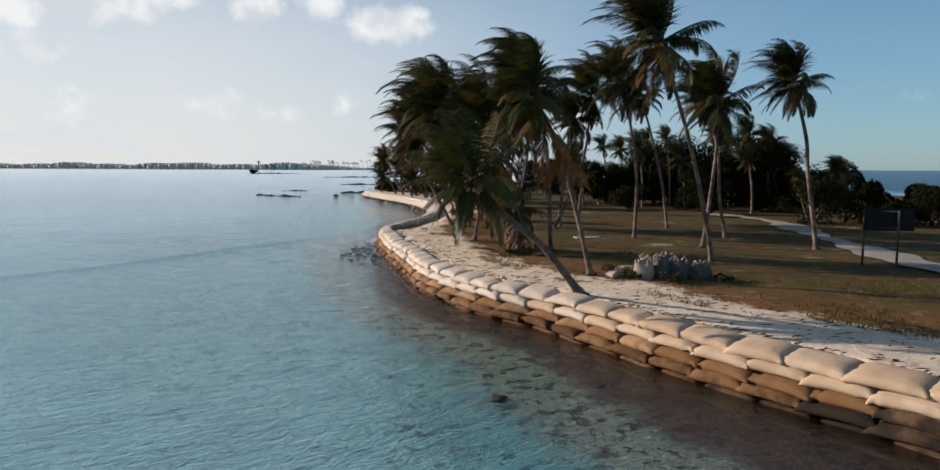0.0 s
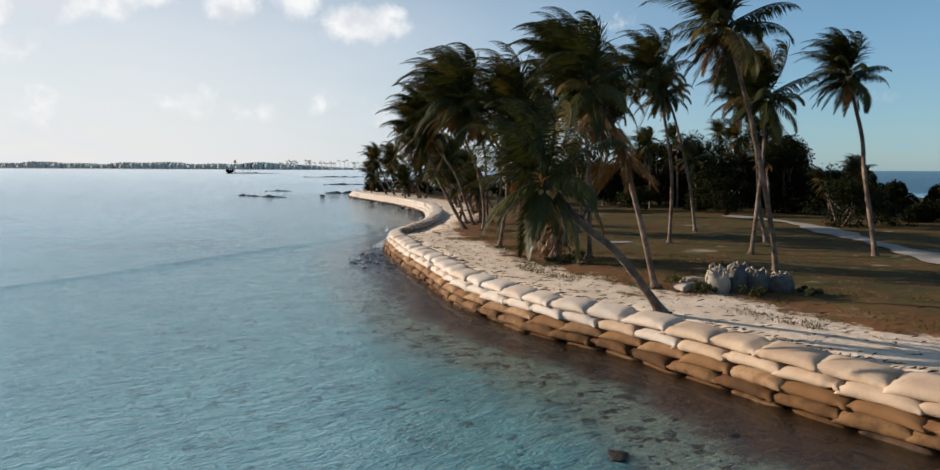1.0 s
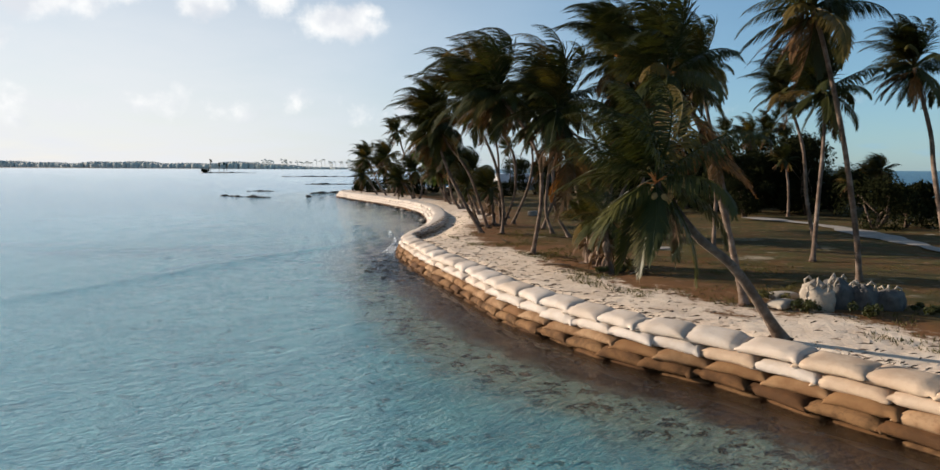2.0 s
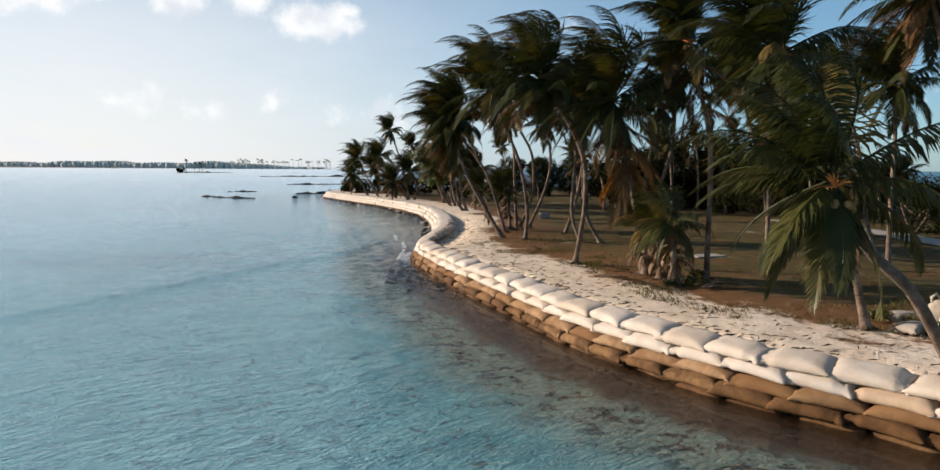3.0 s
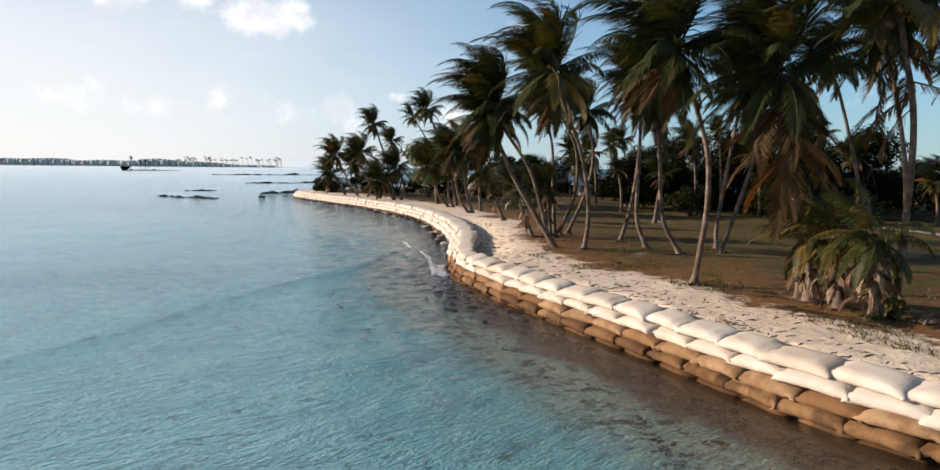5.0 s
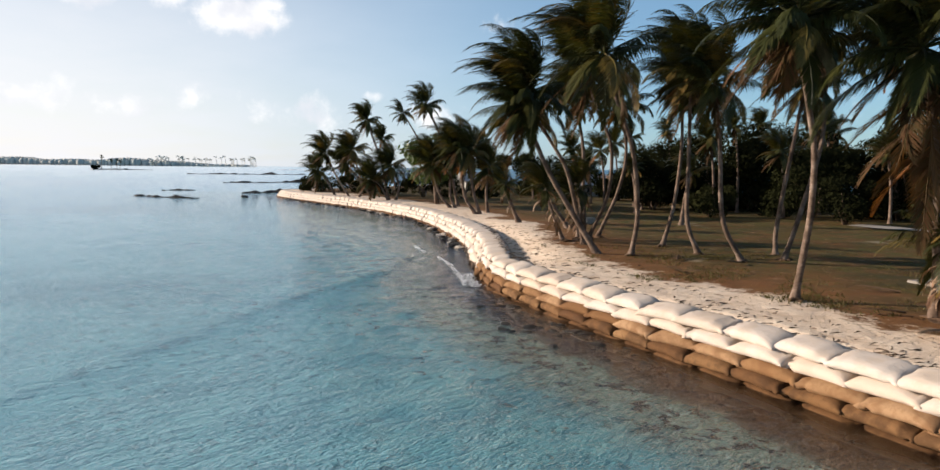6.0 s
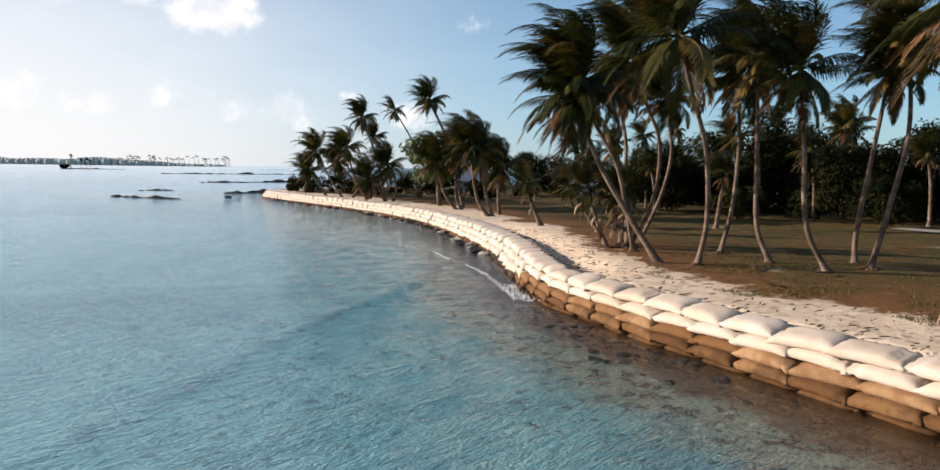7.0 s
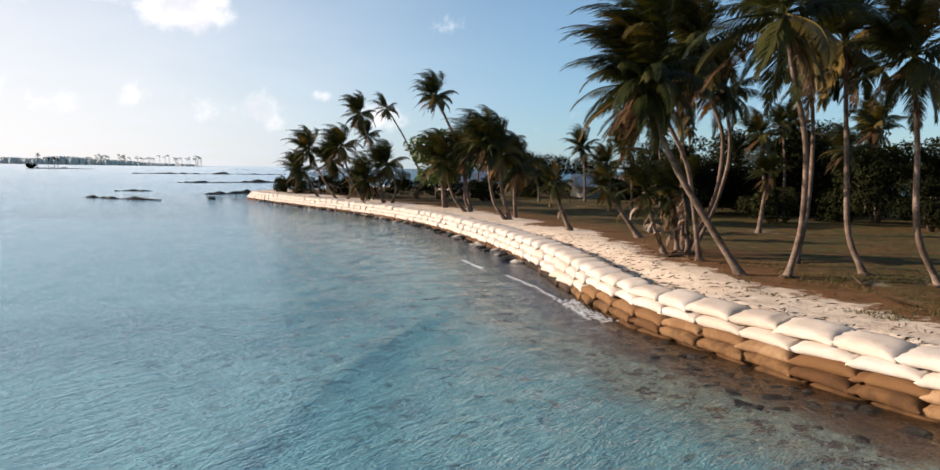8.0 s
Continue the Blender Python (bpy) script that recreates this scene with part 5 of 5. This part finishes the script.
# ---- far shore, islet, reefs ----
def far_land():
    rng = random.Random(9)
    verts, faces = [], []
    # woods as many small uneven clumps on a low bank
    for k in range(9000):
        u = rng.random()
        x = -2600 + 2330 * u
        y = 2950 - 620 * u + rng.uniform(-60, 60)
        h = (21 + 3 * math.sin(u * 31) + 2 * math.sin(u * 83 + 1)) * min(1.0, 0.3 + 0.7 * (1 - u) / 0.16) * rng.uniform(0.7, 1.06)
        w = rng.uniform(4, 9)
        b = len(verts)
        n = 5
        for i in range(3):
            zz, rr = ((0, 1.0), (0.62, 1.05), (0.9, 0.6))[i]
            for s in range(n):
                a = 2 * math.pi * s / n
                verts.append((x + w * rr * math.cos(a) * rng.uniform(0.8, 1.2), y + w * rr * math.sin(a), h * zz * rng.uniform(0.9, 1.1)))
        verts.append((x, y, h))
        for i in range(2):
            for s in range(n):
                faces.append((b + i * n + s, b + i * n + (s + 1) % n, b + (i + 1) * n + (s + 1) % n, b + (i + 1) * n + s))
        for s in range(n):
            faces.append((b + 2 * n + s, b + 2 * n + (s + 1) % n, b + 3 * n))
    tagged(new("hazed_woods", mesh_from("hazed_woods", verts, faces, HAZED_TREES, True)), "low wooded shore across the lagoon, greyed by haze put into its colour", "woods", kind="stuff")
    # thin palms at the land's end
    verts, faces = [], []
    for k in range(46):
        u = rng.random()
        x, y = -560 + 330 * u, 2350 - 30 * u + rng.uniform(-20, 20)
        h = rng.uniform(20, 31)
        v, f = tube([(x, y, 0), (x - 2, y, h)], [0.9, 0.6], 4)
        b = len(verts)
        verts += v
        faces += [tuple(b + i for i in q) for q in f]
        for j in range(9):
            a, e = rng.uniform(0, 6.28), rng.uniform(-0.3, 0.9)
            t = Vector((math.cos(a) * math.cos(e) - 0.5, math.sin(a) * math.cos(e), math.sin(e) * 0.8)) * rng.uniform(5, 7.5)
            c = Vector((x - 2, y, h))
            b = len(verts)
            verts += [c + Vector((0, 0, 0.8)), c - Vector((0, 0, 0.8)), c + t * 0.6 + Vector((0, 0, -0.6)), c + t + Vector((0, 0, -3.0)), c + t * 0.6 + Vector((0, 0, 1.4))]
            faces += [(b, b + 1, b + 2, b + 4), (b + 4, b + 2, b + 3)]
    tagged(new("far_palms", mesh_from("far_palms", verts, faces, HAZED_TREES)), "thin palms on the far point", "palms", kind="stuff")
    bank, faces = [], []
    for k in range(60):
        u = k / 59
        x, y = -2800 + 2640 * u, 2880 - 600 * u
        hh = 2.6 * min(1, (1 - u) * 6)
        bank += [(x, y - 40, -0.3), (x, y, hh), (x, y + 60, hh)]
    for k in range(59):
        for j in range(2):
            faces.append((3 * k + j, 3 * k + 3 + j, 3 * k + 4 + j, 3 * k + 1 + j))
    tagged(new("far_beach", mesh_from("far_beach", bank, faces, PALE_ROCK, True)), "pale sand of the far shore", "beach", kind="structure")


far_land()


def islet():
    root = tagged(new("islet"), "tiny reef islet of dark rock and pale sand", "islet", kind="structure")
    root.location = (-204, 658, 0)
    rng = random.Random(4)
    for k in range(11):
        r = rng.uniform(1.0, 2.4)
        s = stone("rock", 0, 0, 0, r, 800 + k, ROCK, "")
        s.parent = root
        s.matrix_basis = pose(rng.uniform(-4, 26), rng.uniform(-3, 3), 0.2, 0, 0, rng.uniform(0, 360))
        del s["category"]
    verts, faces = tube([(-6, 0, 0), (4, 0, 0.1), (20, 0, 0.1), (44, 0, -0.1)], [1.2, 2.2, 2.0, 0.8], 8)
    child("bank", mesh_from("bank", [(a, b * 1.6, c * 0.35) for a, b, c in verts], faces, PALE_ROCK, True), root)


islet()
for x, h, s in ((-201, 10.5, 0.9), (-193.5, 7.5, 0.8), (-189, 8.0, 0.75), (-186.5, 6.8, 0.75)):
    palm([(x, 658, 0.3), (x - 0.2, 658, h * 0.5), (x + 0.3, 658, h)], size=s, fronds=20, dry=1, girth=0.22, label="small palm on the reef islet", group="islet palms")
bush(-205.5, 657, 5.0, 4.4, 391, 0.5, 2200, label="dark bush on the reef islet").location.z = -0.6


def reef(points, width, label, lift=0.16):
    """A broken ridge of dark rock: only its uneven crest stands out of the water."""
    seed = points[0][0] * 0.37
    mid = spline(points, width * 0.35)
    t = np.gradient(mid, axis=0)
    t /= np.linalg.norm(t, axis=1)[:, None]
    n, across = len(mid), 9
    verts, faces = [], []
    for i, p in enumerate(mid):
        taper = math.sin(math.pi * (i + 0.5) / n) ** 0.5
        for j in range(across):
            o = (j / (across - 1) * 2 - 1) * width * (0.6 + 0.8 * taper)
            x, y = p[0] - t[i][1] * o, p[1] + t[i][0] * o
            k = noise.fractal(Vector((x / width * 0.55, y / width * 0.55, seed)), 1.0, 2.0, 4)
            z = lift * (taper * (1.15 - abs(o) / width) + 1.3 * k) - 0.25 * lift
            verts.append((x, y, -0.35 if j in (0, across - 1) or i in (0, n - 1) else max(-0.35, z)))
    for i in range(n - 1):
        for j in range(across - 1):
            faces.append((across * i + j, across * i + across + j, across * i + across + 1 + j, across * i + 1 + j))
    tagged(new("reef", mesh_from("reef", verts, faces, REEF)), label, "reef", "reef ridges", kind="structure")


reef([(-86, 404), (-66, 408), (-44, 414), (-10, 425)], 3.2, "dark reef ridge breaking the water", 0.7)
reef([(-42, 222), (-32, 225), (-18, 233), (10, 242)], 2.0, "dark reef ridge breaking the water", 0.5)
reef([(-42.5, 137), (-39, 132.5), (-35.5, 130), (-32.5, 128.5)], 0.9, "low dark reef patch", 0.3)
reef([(-43.5, 159), (-40, 160), (-37, 159)], 0.8, "low dark reef patch", 0.28)
reef([(-28, 147), (-24, 150), (-18, 154)], 1.2, "low dark reef patch", 0.34)
reef([(-35, 128.5), (-31, 127.5)], 0.6, "low dark reef patch", 0.2)
stone("rock", -25.4, 131.0, 0.15, 0.55, 61, ROCK, "dark rock standing out of the water")

# breakers on the reef edge and the far ocean side
def breaker(points, width, seed, label, size=0.5, count=260):
    """Foam: many small ragged flecks strewn along a line."""
    rng = random.Random(seed)
    mid = spline(points, 0.25)
    t = np.gradient(mid, axis=0)
    t /= np.linalg.norm(t, axis=1)[:, None]
    verts, faces = [], []
    for k in range(count):
        i = rng.randrange(len(mid))
        if math.sin(i * 0.23 + seed) + math.sin(i * 0.071) < -0.35:
            continue
        o = rng.gauss(0, width)
        c = Vector((mid[i][0] + t[i][1] * o, mid[i][1] - t[i][0] * o, 0.03))
        a = math.atan2(t[i][1], t[i][0]) + rng.uniform(-0.3, 0.3)
        l, w, b = size * rng.uniform(0.3, 1.0), size * rng.uniform(0.08, 0.3), len(verts)
        for s in range(7):
            q = 2 * math.pi * s / 7
            x, y = l * math.cos(q) * rng.uniform(0.6, 1.1), w * math.sin(q) * rng.uniform(0.6, 1.1)
            verts.append(c + Vector((x * math.cos(a) - y * math.sin(a), x * math.sin(a) + y * math.cos(a), 0)))
        verts.append(c + Vector((0, 0, w * 0.4)))
        for s in range(7):
            faces.append((b + s, b + (s + 1) % 7, b + 7))
    tagged(new("foam", mesh_from("foam", verts, faces, FOAM, True)), label, "foam", kind="stuff")


breaker([(-7.4, 49.4), (-7.2, 51.5), (-7.0, 55.0), (-7.1, 58.0), (-7.6, 61.2), (-7.7, 67.0)], 0.06, 2, "thin white foam along the waterline", 0.12, 560)
breaker([(-6.9, 49.0), (-7.0, 50.5), (-6.7, 52.5)], 0.16, 7, "small splash of foam against the bags", 0.12, 260)
breaker([(-30, 620), (20, 640), (90, 650)], 2.5, 3, "line of white breakers on the reef", 6, 160)
breaker([(-70, 830), (-20, 850), (60, 860)], 3.0, 4, "line of white breakers on the reef", 8, 160)
breaker([(150, 150), (170, 155), (195, 160)], 1.5, 5, "white breakers on the ocean side", 3, 120)
breaker([(110, 118), (125, 120), (140, 122)], 0.8, 6, "white breakers on the ocean side", 2, 80)

# rubble at the foot of the wall
rng = random.Random(31)
for k in range(80):
    y = rng.uniform(37, 50)
    i = int(np.argmin(abs(SHORE[:, 1] - y)))
    o = -abs(rng.gauss(0.2, 0.9)) - 0.1
    p = SHORE[i] + INWARD[i] * o
    stone("rock", p[0], p[1], rng.uniform(-0.12, -0.02), rng.uniform(0.07, 0.18), 900 + k, ROCK, "dark wet rock at the foot of the wall", "rocks at the wall's foot")
for k in range(26):
    i = int(rng.uniform(280, 470))
    p = SHORE[i] + INWARD[i] * (-rng.uniform(0.3, 3.0))
    stone("rock", p[0], p[1], rng.uniform(-0.24, -0.09), rng.uniform(0.10, 0.26), 950 + k, ROCK, "dark wet rock at the foot of the wall", "rocks at the wall's foot")
for k in range(46):
    i = int(np.argmin(abs(SHORE[:, 1] - rng.uniform(39.5, 45.5))))
    p = SHORE[i] + INWARD[i] * (-rng.uniform(0.1, 2.3))
    stone("rock", p[0], p[1], rng.uniform(-0.08, -0.01), rng.uniform(0.08, 0.22), 1200 + k, ROCK, "dark wet rock at the foot of the wall", "rocks at the wall's foot")
stone("rock", 0.64, 15.4, -0.02, 0.22, 62, ROCK, "dark weedy rock just under the surface")
for k in range(230):
    i = int(rng.uniform(880, 1540))
    p = SHORE[i] + INWARD[i] * (-rng.uniform(-0.15, 0.75))
    stone("rock", p[0], p[1], rng.uniform(-0.12, 0.10), rng.uniform(0.14, 0.36), 1000 + k, ROCK if rng.random() < 0.8 else PALE_ROCK, "brown rubble under the far stretch of wall", "rubble on the far bend")


def rubble():
    """Small stones and weed clods that litter the bed along the wall."""
    rng = random.Random(12)
    bm = bmesh.new()
    bmesh.ops.create_icosphere(bm, subdivisions=1, radius=1)
    ball = [v.co.copy() for v in bm.verts]
    tri = [tuple(v.index for v in f.verts) for f in bm.faces]
    bm.free()
    verts, faces = [], []
    for k in range(380):
        i = int(rng.uniform(190, 640))
        o = -0.1 - abs(rng.gauss(0, 1.4))
        p = SHORE[i] + INWARD[i] * o
        r = rng.uniform(0.04, 0.17)
        c = Vector((p[0], p[1], -0.36 - 0.14 * max(0.0, -o - 0.5) + r * 0.3 + rng.uniform(0, 0.12)))
        a, b = rng.uniform(0, 6.28), len(verts)
        for q in ball:
            s = r * rng.uniform(0.7, 1.25)
            x, y = q.x * s * 1.5, q.y * s
            verts.append(c + Vector((x * math.cos(a) - y * math.sin(a), x * math.sin(a) + y * math.cos(a), q.z * s * 0.6)))
        faces += [tuple(b + j for j in t) for t in tri]
    tagged(new("rubble", mesh_from("rubble", verts, faces, ROCK, True)), "dark weedy rubble on the bed along the wall", "rubble", kind="stuff")


rubble()


def litter():
    """Dry leaflets and twigs strewn on the sand."""
    rng = random.Random(8)
    verts, faces = [], []
    for k in range(1500):
        i = int(rng.uniform(150, 900))
        o = 1.1 + abs(rng.gauss(0, 2.4)) if rng.random() < 0.75 else 1.15 + rng.random() * 0.35
        p = SHORE[i] + INWARD[i] * o
        a, l, w = rng.gauss(0.2, 0.7), rng.uniform(0.08, 0.42), rng.uniform(0.006, 0.020)
        c, s = math.cos(a), math.sin(a)
        z = 1.17 + rng.uniform(0, 0.05)
        b = len(verts)
        verts += [(p[0] - c * l / 2, p[1] - s * l / 2, z), (p[0] - s * w, p[1] + c * w, z + 0.03), (p[0] + c * l / 2, p[1] + s * l / 2, z + 0.01), (p[0] + s * w, p[1] - c * w, z + 0.005)]
        faces += [(b, b + 1, b + 2, b + 3)]
    tagged(new("litter", mesh_from("litter", verts, faces, TWIG)), "dry palm leaflets and twigs on the sand", "litter", kind="stuff")


litter()


def grass():
    """Short tufts on the lawn."""
    rng = random.Random(18)
    m = leaf_material("grass_blade", ((0.0, (0.085, 0.085, 0.025)), (1.0, (0.14, 0.105, 0.04))), 0.3, 0.6)
    verts, faces = [], []
    for k in range(26000):
        i = int(rng.uniform(100, 800))
        edge = k % 2
        o = 3.2 + 4.0 * rng.random() if edge else 4.5 + 13 * rng.random() ** 1.4
        p = SHORE[i] + INWARD[i] * o
        if noise.noise(Vector((p[0] * 0.4, p[1] * 0.4, 0))) < (0.27 if edge else -0.05):
            continue
        for j in range(3):
            a, h, w = rng.uniform(0, 6.28), rng.uniform(0.04, 0.13), rng.uniform(0.008, 0.018)
            x, y, z = p[0] + rng.uniform(-0.1, 0.1), p[1] + rng.uniform(-0.1, 0.1), 1.12
            b = len(verts)
            c, s = math.cos(a), math.sin(a)
            verts += [(x - c * w, y - s * w, z), (x + c * w, y + s * w, z), (x + s * h * 0.5 - 0.03, y + c * h * 0.5, z + h)]
            faces.append((b, b + 1, b + 2))
    tagged(new("grass", mesh_from("grass", verts, faces, m)), "short dry grass on the lawn", "grass", kind="stuff")


grass()
build_wall()
